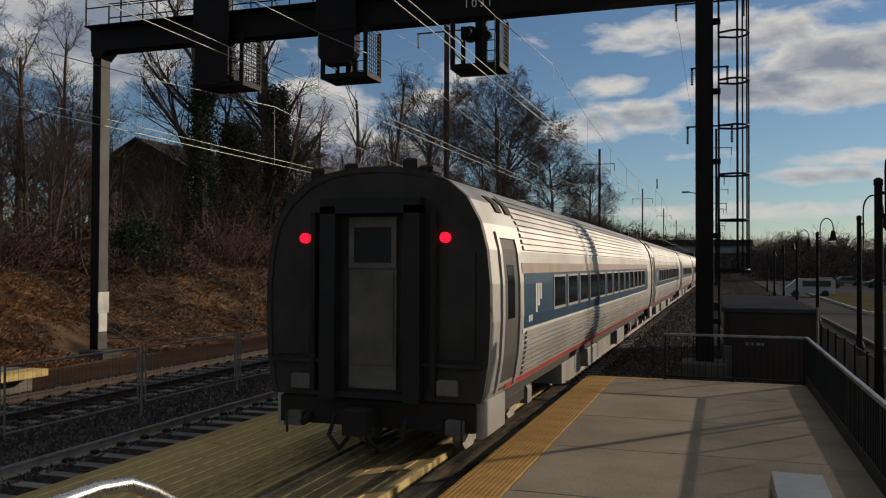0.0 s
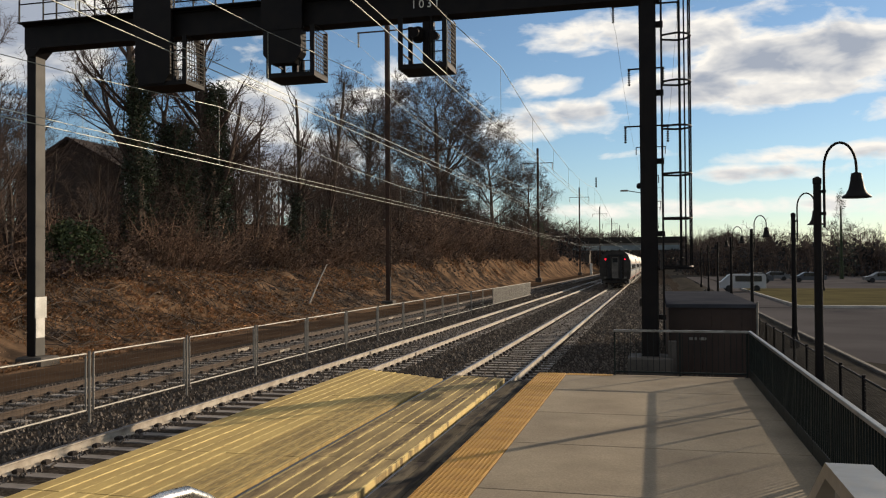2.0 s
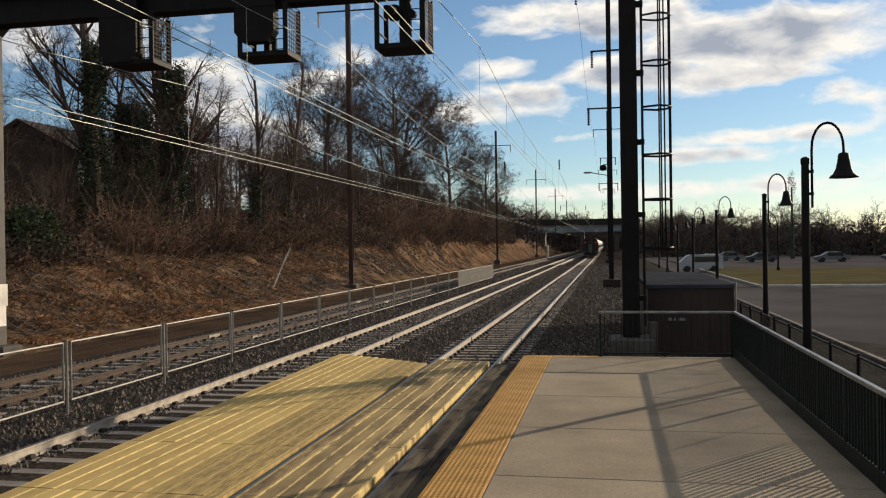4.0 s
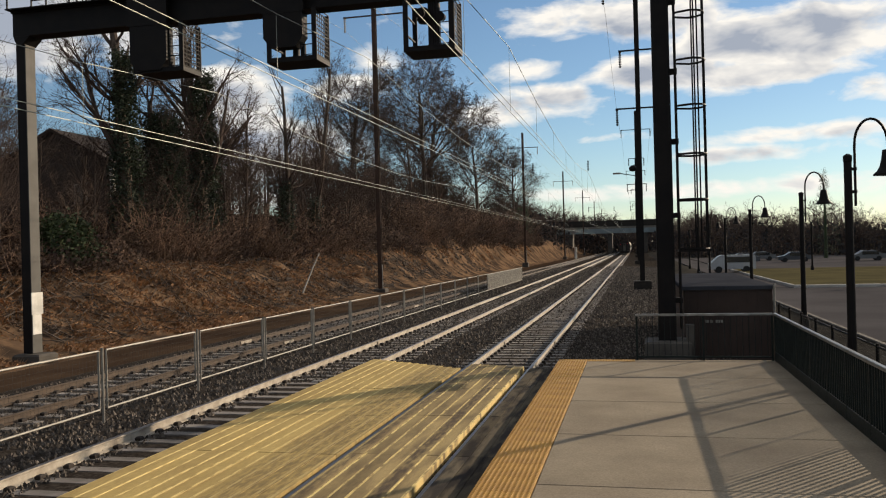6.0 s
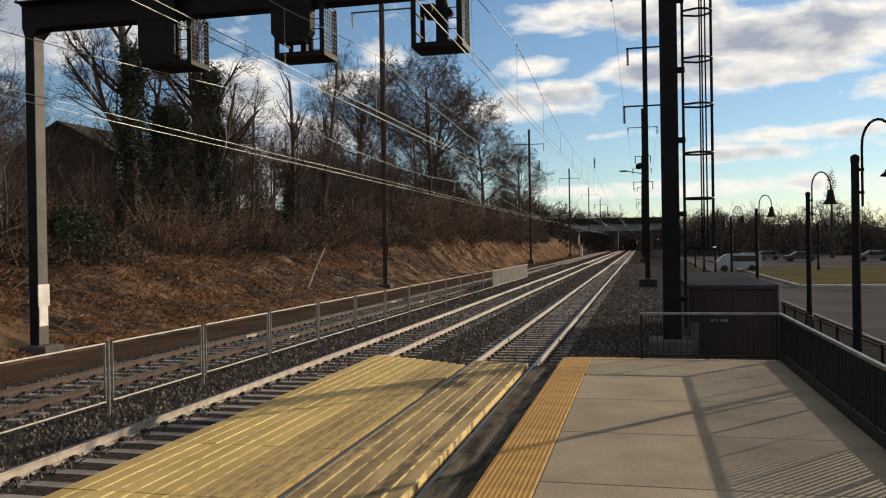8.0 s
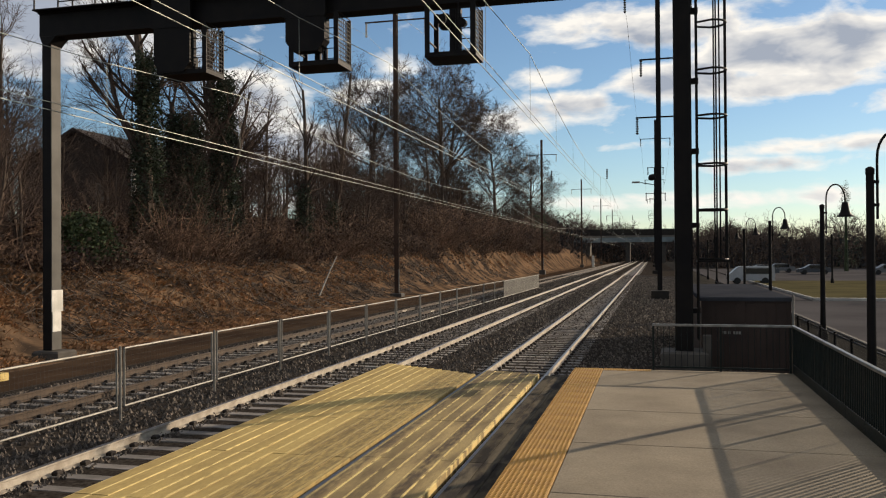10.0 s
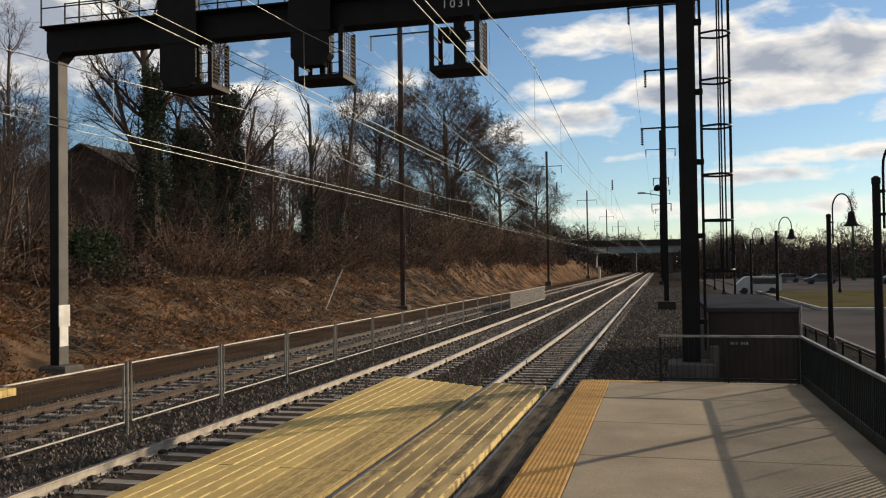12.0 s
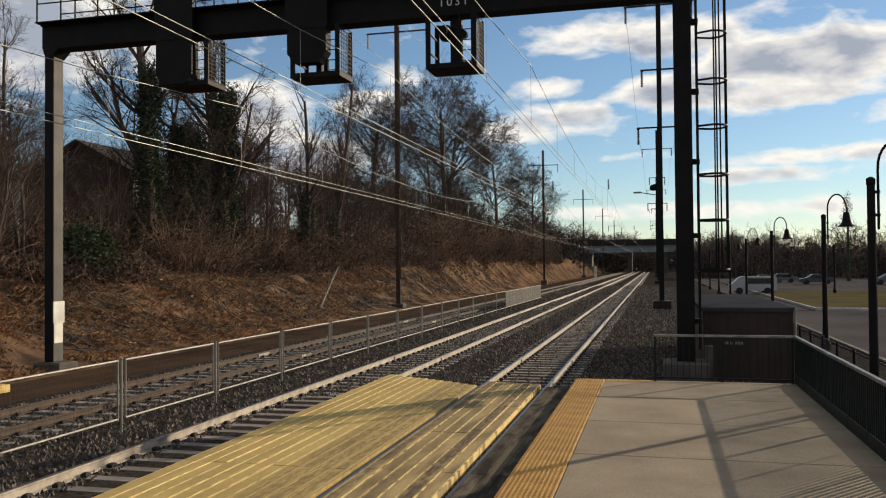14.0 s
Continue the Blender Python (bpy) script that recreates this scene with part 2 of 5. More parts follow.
GREY = mat("grey_steel", (0.252, 0.240, 0.215), (0.170, 0.159, 0.141), rough=0.65, metal=0.1, scale=1.6, bscale=30, bump=0.08)
RUSTPOLE = mat("weathered_pole", (0.063, 0.036, 0.025), (0.037, 0.024, 0.019), rough=0.75, metal=0.2, scale=2.0, bscale=30)
GALV = mat("galvanised", (0.213, 0.202, 0.178), (0.148, 0.139, 0.124), rough=0.55, metal=0.25, scale=3, bump=0.05)
MESHM = mat("fence_mesh", (0.049, 0.045, 0.041), rough=0.7, metal=0.0, bump=0, spec=0.1)
WHITE = mat("white_paint", (0.577, 0.562, 0.518), (0.444, 0.429, 0.385), rough=0.6, scale=3, bscale=25)
WIRE = mat("copper_wire", (0.214, 0.226, 0.195), (0.151, 0.161, 0.139), rough=0.5, metal=0.4, scale=0.5, bump=0)
PORCELAIN = mat("porcelain", (0.55, 0.52, 0.47), rough=0.25, bump=0, scale=8)
BARK = mat("bark", (0.099, 0.074, 0.057), (0.051, 0.039, 0.031), rough=0.95, scale=4, bscale=22, bump=0.8, stretch=(1, 1, 0.3))
TWIG = mat("twig", (0.095, 0.070, 0.058), (0.050, 0.037, 0.031), rough=0.9, scale=0.5, bump=0, spec=0.05)
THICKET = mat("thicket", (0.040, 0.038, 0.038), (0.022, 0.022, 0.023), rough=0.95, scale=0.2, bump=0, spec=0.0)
BRUSH = island(mat("brush_stem", (0.173, 0.111, 0.078), (0.043, 0.031, 0.026), rough=0.9, scale=0.25, bump=0, spec=0.1), 0.55)
WITHERED = island(mat("withered_leaf", (0.120, 0.082, 0.058), (0.043, 0.030, 0.027), rough=0.9, scale=0.3, bump=0, spec=0.05), 0.6)
IVY = island(mat("ivy_leaf", (0.030, 0.040, 0.019), (0.015, 0.021, 0.011), rough=0.55, scale=0.8, bump=0), 0.5)
EVERGREEN = island(mat("evergreen_leaf", (0.045, 0.062, 0.024), (0.02, 0.03, 0.013), rough=0.7, scale=0.8, bump=0), 0.5)
BROWNBOX = mat("brown_siding", (0.037, 0.023, 0.018), (0.025, 0.016, 0.013), rough=0.65, scale=1.5, bscale=30, bump=0.1)
BOXTOP = mat("grey_membrane", (0.045, 0.048, 0.056), (0.034, 0.036, 0.043), rough=0.9, scale=1.0, bscale=20, bump=0.03, spec=0.0)
ASPHALT = mat("asphalt", (0.082, 0.077, 0.078), (0.058, 0.055, 0.056), rough=0.95, scale=0.15, bscale=30, bump=0.02, spec=0.0)
KERB = mat("kerb_concrete", (0.355, 0.340, 0.311), (0.266, 0.252, 0.229), rough=0.85, scale=1.0)
LAWN = mat("winter_lawn", (0.088, 0.076, 0.040), (0.062, 0.056, 0.032), rough=0.95, scale=0.3, bscale=12, bump=0.1, spec=0.0)
HOUSEW = mat("house_wall", (0.05, 0.036, 0.028), (0.035, 0.026, 0.021), rough=0.85, scale=1)
HOUSER = mat("house_roof", (0.034, 0.023, 0.018), (0.022, 0.016, 0.013), rough=0.9, scale=1.5)
STAINLESS = mat("stainless", (0.62, 0.60, 0.56), (0.52, 0.50, 0.47), rough=0.28, metal=1.0, scale=3, bscale=90, bump=0.02)
STEEL_CAR = mat("car_stainless", (0.326, 0.316, 0.297), (0.238, 0.229, 0.214), rough=0.48, metal=0.6, scale=0.8, bscale=40, bump=0.03)
# dark colour that holds the shade of the car's rear end
CAR_END = mat("car_end_shaded", (0.042, 0.038, 0.034), (0.022, 0.020, 0.017), rough=0.65, metal=0.3, scale=1.6, bscale=30, var=0.3)
CAR_DARK = mat("car_underframe", (0.014, 0.012, 0.011), (0.022, 0.018, 0.014), rough=0.8, scale=3)
RUBBER = mat("black_rubber", (0.015, 0.015, 0.015), rough=0.7, bump=0.05)
BLUE = mat("blue_band", (0.013, 0.056, 0.104), (0.011, 0.044, 0.085), rough=0.35, scale=1, bump=0.02)
RED = mat("red_stripe", (0.42, 0.05, 0.035), (0.33, 0.045, 0.03), rough=0.4, scale=1, bump=0.02)
PINK = mat("faded_stripe", (0.370, 0.266, 0.200), rough=0.4, bump=0.02)
DARKGLASS = mat("tinted_glass", (0.012, 0.014, 0.016), rough=0.08, spec=0.5, bump=0, var=0.05)
REDLAMP = mat("red_lamp", (1.0, 0.006, 0.03), rough=0.3, emit=2.2, bump=0, var=0.02)
BRIDGE = mat("bridge_girder", (0.16, 0.20, 0.21), (0.11, 0.135, 0.145), rough=0.7, scale=0.3)
VANBODY = mat("van_white", (0.30, 0.31, 0.32), (0.25, 0.26, 0.27), rough=0.35, scale=1, bump=0)
PALECAR = mat("grey_vehicle", (0.11, 0.115, 0.12), rough=0.4, bump=0)
CHARCOAL = mat("dark_vehicle", (0.05, 0.055, 0.065), rough=0.35, bump=0)


# ---- mesh building ----
class Mesh:
    def __init__(self):
        self.v, self.f = [], []

    def add(self, vs, fs):
        k = len(self.v)
        self.v += [tuple(p) for p in vs]
        self.f += [tuple(i + k for i in q) for q in fs]
        return self

    def box(self, x0, x1, y0, y1, z0, z1, b=0.0):
        if b <= 0:
            vs = [(x, y, z) for z in (z0, z1) for y in (y0, y1) for x in (x0, x1)]
            return self.add(vs, [(0, 2, 3, 1), (4, 5, 7, 6), (0, 1, 5, 4), (2, 6, 7, 3), (0, 4, 6, 2), (1, 3, 7, 5)])
        vs = [(x, y, z0) for y in (y0, y1) for x in (x0, x1)] + [(x, y, z1 - b) for y in (y0, y1) for x in (x0, x1)]
        vs += [(x, y, z1) for y in (y0 + b, y1 - b) for x in (x0 + b, x1 - b)]
        fs = [(0, 2, 3, 1), (8, 9, 11, 10)]
        for a in (0, 4):
            fs += [(a, a + 1, a + 5, a + 4), (a + 2, a + 6, a + 7, a + 3), (a, a + 4, a + 6, a + 2), (a + 1, a + 3, a + 7, a + 5)]
        return self.add(vs, fs)

    def tube(self, pts, radii, n=8, cap=True):
        if not isinstance(radii, (list, tuple)):
            radii = [radii] * len(pts)
        pts = [Vector(p) for p in pts]
        vs, fs = [], []
        d0 = (pts[1] - pts[0]).normalized()
        side = d0.orthogonal().normalized()
        for i, p in enumerate(pts):
            d = (pts[min(i + 1, len(pts) - 1)] - pts[max(i - 1, 0)]).normalized()
            side = (side - d * side.dot(d)).normalized()
            up = d.cross(side)
            for k in range(n):
                a = 2 * math.pi * k / n
                vs.append(p + (side * math.cos(a) + up * math.sin(a)) * radii[i])
        for i in range(len(pts) - 1):
            for k in range(n):
                fs.append((i * n + k, i * n + (k + 1) % n, (i + 1) * n + (k + 1) % n, (i + 1) * n + k))
        if cap:
            fs += [tuple(range(n))[::-1], tuple(range((len(pts) - 1) * n, len(pts) * n))]
        return self.add(vs, fs)

    def prism(self, prof, y0, y1, axis="y", cap=True):
        """A profile of (a, z) pairs pushed along an axis."""
        n = len(prof)
        if axis == "y":
            vs = [(a, y, z) for y in (y0, y1) for a, z in prof]
        elif axis == "x":
            vs = [(y, a, z) for y in (y0, y1) for a, z in prof]
        else:
            vs = [(a, z, y) for y in (y0, y1) for a, z in prof]
        fs = [(i, (i + 1) % n, n + (i + 1) % n, n + i) for i in range(n)]
        if cap:
            fs += [tuple(range(n))[::-1], tuple(range(n, 2 * n))]
        return self.add(vs, fs)

    def lathe(self, prof, c=(0, 0, 0), n=16):
        """Rings of (radius, z) round an upright axis at c."""
        vs, fs = [], []
        for r, z in prof:
            vs += [(c[0] + r * math.cos(2 * math.pi * k / n), c[1] + r * math.sin(2 * math.pi * k / n), c[2] + z) for k in range(n)]
        for i in range(len(prof) - 1):
            fs += [(i * n + k, i * n + (k + 1) % n, (i + 1) * n + (k + 1) % n, (i + 1) * n + k) for k in range(n)]
        fs += [tuple(range(n))[::-1], tuple(range((len(prof) - 1) * n, len(prof) * n))]
        return self.add(vs, fs)

    def data(self, name, material, smooth=False):
        me = bpy.data.meshes.new(name)
        me.from_pydata(self.v, [], self.f)
        if isinstance(material, (list, tuple)):
            for q in material:
                me.materials.append(q)
        else:
            me.materials.append(material)
        if smooth:
            me.polygons.foreach_set("use_smooth", [True] * len(me.polygons))
        me.update()
        return me

    def make(self, name, material, parent=None, label="", at=None, smooth=False):
        ob = new(name, self.data(name, material, smooth))
        if parent is not None:
            ob.parent = parent
        if at is not None:
            ob.matrix_basis = at
        if label:
            ob["label"] = label
        return ob


def thing(name, label, category, group="", kind="", at=None):
    ob = new(name)
    ob.empty_display_size = 0.2
    if at is not None:
        ob.matrix_basis = at
    return tagged(ob, label, category, group, kind)


def shared(name, me, parent, at):
    ob = new(name, me)
    ob.parent = parent
    ob.matrix_basis = at
    return ob


# ---- ground ----
def smooth(a, b, x):
    t = min(1, max(0, (x - a) / (b - a)))
    return t * t * (3 - 2 * t)


def rough(x, y, s, k=0.0):
    return noise.noise(Vector((x * s, y * s, k)))


def ground_z(x, y):
    """Cutting: flat trackbed, a bank that climbs on the west side, a level lot on the east."""
    crest = 2.5 + 3.4 * smooth(66, 104, y) - 1.6 * smooth(190, 330, y)
    z = -0.42
    if x < -15.2:
        foot = -16.4 + 0.8 * rough(0, y, 0.07)
        s = (foot - x) / 8.6
        z += (crest + 0.42) * smooth(0, 1, s) + max(0, s - 1) * 0.9 * (1 - 0.75 * smooth(3, 9, s))
        z += smooth(0.05, 0.4, s) * (0.34 * rough(x, y, 0.2) + 0.22 * rough(x, y, 0.6, 5) + 0.16 * rough(x, y, 1.4, 9) + 0.30 * rough(x * 0.35, y, 0.8, 13))
    if x > 6.6:
        z += 0.24 * smooth(6.6, 8.2, x) + 0.10 * rough(x, y, 0.05)
        z += 7.0 * smooth(70, 190, x)
    if y > 330:
        z += 0.004 * (y - 330) * smooth(20, 90, abs(x))
    return z


def axis_steps(spec):
    out = []
    for a, b, s in spec:
        n = max(1, round((b - a) / s))
        out += [a + (b - a) * i / n for i in range(n)]
    return out + [spec[-1][1]]


def build_ground():
    xs = axis_steps([(-2500, -200, 230), (-200, -60, 14), (-60, -28, 2), (-28, -15, 0.5), (-15, 6, 3), (6, 12, 0.8), (12, 200, 12), (200, 2500, 230)])
    ys = axis_steps([(-400, -20, 60), (-20, 12, 4), (12, 115, 0.7), (115, 300, 4), (300, 700, 40), (700, 4500, 380)])
    m = Mesh()
    m.v = [(x, y, ground_z(x, y)) for y in ys for x in xs]
    n = len(xs)
    m.f = [(j * n + i, j * n + i + 1, (j + 1) * n + i + 1, (j + 1) * n + i) for j in range(len(ys) - 1) for i in range(n - 1)]
    ob = m.make("ground", [EARTH, BANK, LAWN, EAST], smooth=True)
    tagged(ob, "brown dirt and dry straw-covered railway cutting", "ground", kind="structure")
    cx = [(xs[i] + xs[i + 1]) / 2 for i in range(n - 1)]
    idx = []
    for j in range(len(ys) - 1):
        for i in range(n - 1):
            idx.append(1 if -27.5 < cx[i] < -15.6 else (2 if cx[i] > 60 else (3 if cx[i] > 4 else 0)))
    ob.data.polygons.foreach_set("material_index", idx)


build_ground()

TRACKS = (-0.58, -4.76, -9.62)
GAUGE = 0.79


def build_ballast():
    m = Mesh()
    ys = axis_steps([(-20, 12, 4), (12, 70, 0.5), (70, 200, 4), (200, 790, 40)])
    prof = [(-13.0, -0.42), (-12.2, -0.33), (-11.4, -0.20), (-8.0, -0.19), (-7.3, -0.27), (-6.6, -0.20), (-4.9, -0.175), (-3.4, -0.19), (-2.85, -0.24),
            (-2.2, -0.19), (-0.75, -0.175), (0.75, -0.19), (1.6, -0.22), (3.0, -0.30), (5.0, -0.36), (6.9, -0.40)]
    n = len(prof)
    m.v = [(x, y, z + 0.025 * rough(x * 2, y * 2, 1.3)) for y in ys for x, z in prof]
    m.f = [(j * n + i, j * n + i + 1, (j + 1) * n + i + 1, (j + 1) * n + i) for j in range(len(ys) - 1) for i in range(n - 1)]
    tagged(m.make("ballast_bed", BALLAST, smooth=True), "grey-brown crushed stone track ballast", "ballast", kind="structure")

    def top(x):
        for (x0, z0), (x1, z1) in zip(prof, prof[1:]):
            if x0 <= x <= x1:
                return z0 + (z1 - z0) * (x - x0) / (x1 - x0)
        return -0.42
    rng = random.Random(7)
    m = Mesh()
    for i in range(92000):
        y = 9.0 + 115 * rng.random() ** 2.2
        x = rng.uniform(-11.6, 5.6)
        if abs(x - TRACKS[0]) < 0.74 and rng.random() < 0.75:
            continue
        if -5.2 < x < 0.9 and y < 19.0 or x > 0.85 and y < 21.3:
            continue
        s = rng.uniform(0.022, 0.052) * (1 + y / 110)
        z = top(x) + s * 0.2
        a = rng.uniform(0, 6.28)
        pts = []
        for k in range(3):
            b = a + 2.1 * k + rng.uniform(-0.4, 0.4)
            pts.append((x + s * math.cos(b), y + s * math.sin(b), z - s * 0.4))
        pts.append((x + rng.uniform(-0.4, 0.4) * s, y + rng.uniform(-0.4, 0.4) * s, z + s * rng.uniform(0.7, 1.2)))
        m.add(pts, [(0, 1, 3), (1, 2, 3), (2, 0, 3)])
    tagged(m.make("ballast_stones", STONE), "loose crushed grey and brown ballast stones", "gravel", kind="stuff")


build_ballast()


def build_track(index):
    cx = TRACKS[index]
    tr = thing("railway_track", ["railway track with polished steel rails on concrete sleepers",
                                 "railway track with bright rails beside a yellow board crossing",
                                 "railway track with dull rails behind a wire mesh fence"][index], "railway track", "tracks", "structure")
    tr["category"] = "railway track"
    prof = [(-0.075, -0.17), (0.075, -0.17), (0.075, -0.155), (0.012, -0.135), (0.010, -0.045), (0.035, -0.032), (0.035, -0.006),
            (0.026, 0.0), (-0.026, 0.0), (-0.035, -0.006), (-0.035, -0.032), (-0.010, -0.045), (-0.012, -0.135), (-0.075, -0.155)]
    for sgn in (-1, 1):
        m = Mesh().prism([(a + cx + sgn * GAUGE, z) for a, z in prof], -18, 790)
        ob = m.make("rail", [RAIL_SIDE, RAIL_TOP] if index < 2 else [RAIL_DULL, RAIL_DULL], tr, "worn steel rail with a bright head" if index < 2 else "dull rusty rail")
        flags = [1 if i in (6, 7, 8) else 0 for i in range(14)] + [0, 0]
        ob.data.polygons.foreach_set("material_index", flags)
        # web plates at the rail joints
        for y in (27.0, 44.0, 61.0):
            Mesh().box(cx + sgn * GAUGE - 0.045, cx + sgn * GAUGE + 0.045, y - 0.4, y + 0.4, -0.14, -0.04).make("joint_bar", RAIL_SIDE, tr)
    tie = Mesh().prism([(-0.13, -0.30), (0.13, -0.30), (0.11, -0.165), (-0.11, -0.165)], -1.30, 1.30, "x").data("sleeper", TIE)
    clip = Mesh()
    for sgn in (-1, 1):
        for o in (-1, 1):
            x = sgn * GAUGE + o * 0.115
            clip.box(x - 0.05, x + 0.05, -0.06, 0.06, -0.165, -0.10, 0.02)
    cl = clip.data("rail_clip", CLIP)
    rng = random.Random(index)
    y0 = (10.0 if index else 19.0)
    for i in range(100):
        y = y0 + i * 0.6
        t = shared("sleeper", tie, tr, pose(cx, y, 0, 0, 0, rng.uniform(-0.4, 0.4)))
        shared("rail_clip", cl, t, Matrix.Identity(4))
    m = Mesh()
    for i in range(100, 520):
        y = y0 + i * 0.6
        m.box(cx - 1.3, cx + 1.3, y - 0.11, y + 0.11, -0.28, -0.165)
    if index:
        for i in range(-40, 0):
            y = y0 + i * 0.6
            m.box(cx - 1.3, cx + 1.3, y - 0.11, y + 0.11, -0.28, -0.165)
    tagged(m.make("far_sleepers", TIE, tr), kind="stuff")


for i in range(3):
    build_track(i)


# ---- platform ----
PZ = 0.20
EDGE, END, SIDE = 0.91, 20.62, 5.80


def build_platform():
    pl = thing("platform", "low concrete station platform with a yellow tactile edge", "platform", kind="structure")
    m = Mesh().box(EDGE + 0.02, SIDE + 0.18, -14, END - 0.03, -0.45, PZ - 0.05)
    m.make("platform_base", FOOTING, pl)
    ys = [-14.0, -11.2, -8.5, -5.9, -3.2, -0.6, 2.1, 4.75, 7.35, 9.98, 12.6, 15.24, 17.95, END]
    for a, b in zip(ys, ys[1:]):
        Mesh().box(1.60, SIDE + 0.18, a + 0.011, b - 0.011, PZ - 0.06, PZ, 0.008).make("slab", CONCRETE, pl)
    tile = Mesh().box(-0.335, 0.335, -0.302, 0.302, -0.05, 0, 0.004)
    for i in range(11):
        for j in range(10):
            x, y = -0.30 + i * 0.06, -0.27 + j * 0.06
            tile.add([(x - 0.018, y - 0.018, 0), (x + 0.018, y - 0.018, 0), (x + 0.018, y + 0.018, 0), (x - 0.018, y + 0.018, 0),
                      (x - 0.010, y - 0.010, 0.007), (x + 0.010, y - 0.010, 0.007), (x + 0.010, y + 0.010, 0.007), (x - 0.010, y + 0.010, 0.007)],
                     [(4, 5, 6, 7), (0, 1, 5, 4), (1, 2, 6, 5), (2, 3, 7, 6), (3, 0, 4, 7)])
    td = tile.data("tactile_tile", TACTILE)
    for i in range(52):
        shared("tactile_tile", td, pl, pose(1.255, END - 0.31 - 0.61 * i, PZ + 0.004))
    end_tile = Mesh().box(-0.27, 0.27, -0.15, 0.15, -0.03, 0, 0.004)
    for i in range(8):
        for j in range(4):
            x, y = -0.23 + i * 0.065, -0.1 + j * 0.065
            end_tile.add([(x - 0.018, y - 0.018, 0), (x + 0.018, y - 0.018, 0), (x + 0.018, y + 0.018, 0), (x - 0.018, y + 0.018, 0), (x, y, 0.007)],
                         [(0, 1, 4), (1, 2, 4), (2, 3, 4), (3, 0, 4)])
    ed = end_tile.data("tactile_tile", TACTILE)
    for i in range(2):
        shared("tactile_tile", ed, pl, pose(1.88 + 0.545 * i, END - 0.16, PZ + 0.006))


build_platform()


def build_crossing():
    cr = thing("board_crossing", "yellow painted timber board crossing between the rails", "level crossing", kind="structure")
    rng = random.Random(3)

    ends = [4.0, 6.7, 9.3, 11.75, 14.5, 17.3]

    def panel(x0, x1, w, far, material, ztop):
        """Boards laid along the rails in panels that butt end to end."""
        n = round((x1 - x0) / w)
        for i in range(n):
            p, q = x0 + i * (x1 - x0) / n, x0 + (i + 1) * (x1 - x0) / n
            ys = ends + [far(p)]
            for y, e in zip(ys, ys[1:]):
                Mesh().box(p + 0.003, q - 0.003, y + 0.006, e - 0.006, -0.09, ztop + rng.uniform(-0.004, 0.003), 0.005).make("plank", material, cr)
    # between the rails of the near track, and from its edge to the platform
    panel(TRACKS[0] - GAUGE + 0.085, 0.09, 0.22, lambda x: 20.45 - 0.35 * x, BOARD_B, 0.045)
    panel(0.262, 0.89, 0.20, lambda x: 20.2, BOARD_D, 0.045)
    # yellow field between the two tracks, laid up to and over the near rail of the second
    panel(-4.16, TRACKS[0] - GAUGE - 0.095, 0.24, lambda x: 20.30 - 0.58 * (x + 1.5), BOARD_Y, 0.020)


build_crossing()
for x, y, z, w in ((-0.72, 21.9, -0.155, 0.34), (-4.6, 19.2, -0.15, 0.22), (-4.75, 22.3, -0.15, 0.25)):
    plate = Mesh().box(x - w, x + w, y - 0.09, y + 0.09, z - 0.03, z + 0.01, 0.006).make("track_plate", GREY)
    tagged(plate, "pale flat metal plate lying on the sleepers", "metal plate", "track plates")


# ---- platform railing ----
def railing(name, label, length, at, posts, kick):
    """Picket railing along +y of its own space."""
    r = thing(name, label, "railing", "platform railings", at=at)
    H = 1.08
    Mesh().box(-0.035, 0.035, 0, length, H - 0.05, H, 0.008).make("top_rail", RAILCAP, r, "pale worn cap rail")
    if kick:
        Mesh().box(-0.02, 0.02, 0.02, length - 0.02, 0.0, 0.21, 0.005).make("kick_plate", GREEN, r)
    else:
        Mesh().box(-0.015, 0.015, 0.02, length - 0.02, 0.06, 0.10, 0.005).make("bottom_rail", GREEN, r)
    pm = Mesh().box(-0.022, 0.022, -0.022, 0.022, 0, H - 0.052).data("post", GREEN)
    n = max(2, posts)
    for i in range(n):
        shared("post", pm, r, pose(0, 0.032 + (length - 0.064) * i / (n - 1), 0))
    pk = Mesh().box(-0.016, 0.016, -0.014, 0.014, 0.08, H - 0.05).data("picket", GREEN)
    if not kick:
        pk = Mesh().box(-0.007, 0.007, -0.007, 0.007, 0.08, H - 0.05).data("picket", GREEN)
    k = round(length / (0.122 if kick else 0.13))
    for i in range(1, k):
        shared("picket", pk, r, pose(0, length * i / k, 0))
    return r


railing("platform_railing", "dark green metal picket railing along the platform", 26.4, pose(5.80, -5.8, PZ), 21, True)
railing("end_railing", "dark green metal picket railing across the platform end", 3.05, pose(5.765, END - 0.06, PZ, 0, 0, 90), 3, False)


# ---- signal gantry ----
GY = 24.0


def hbeam(m, x, y, z0, z1, w, d, t=0.03):
    """A rolled H section standing upright."""
    a, b, c = w / 2, d / 2, t / 2
    prof = [(-a, -b), (a, -b), (a, -b + t), (c, -b + t), (c, b - t), (a, b - t), (a, b), (-a, b), (-a, b - t), (-c, b - t), (-c, -b + t), (-a, -b + t)]
    return m.prism([(x + p, y + q) for p, q in prof], z0, z1, "z")


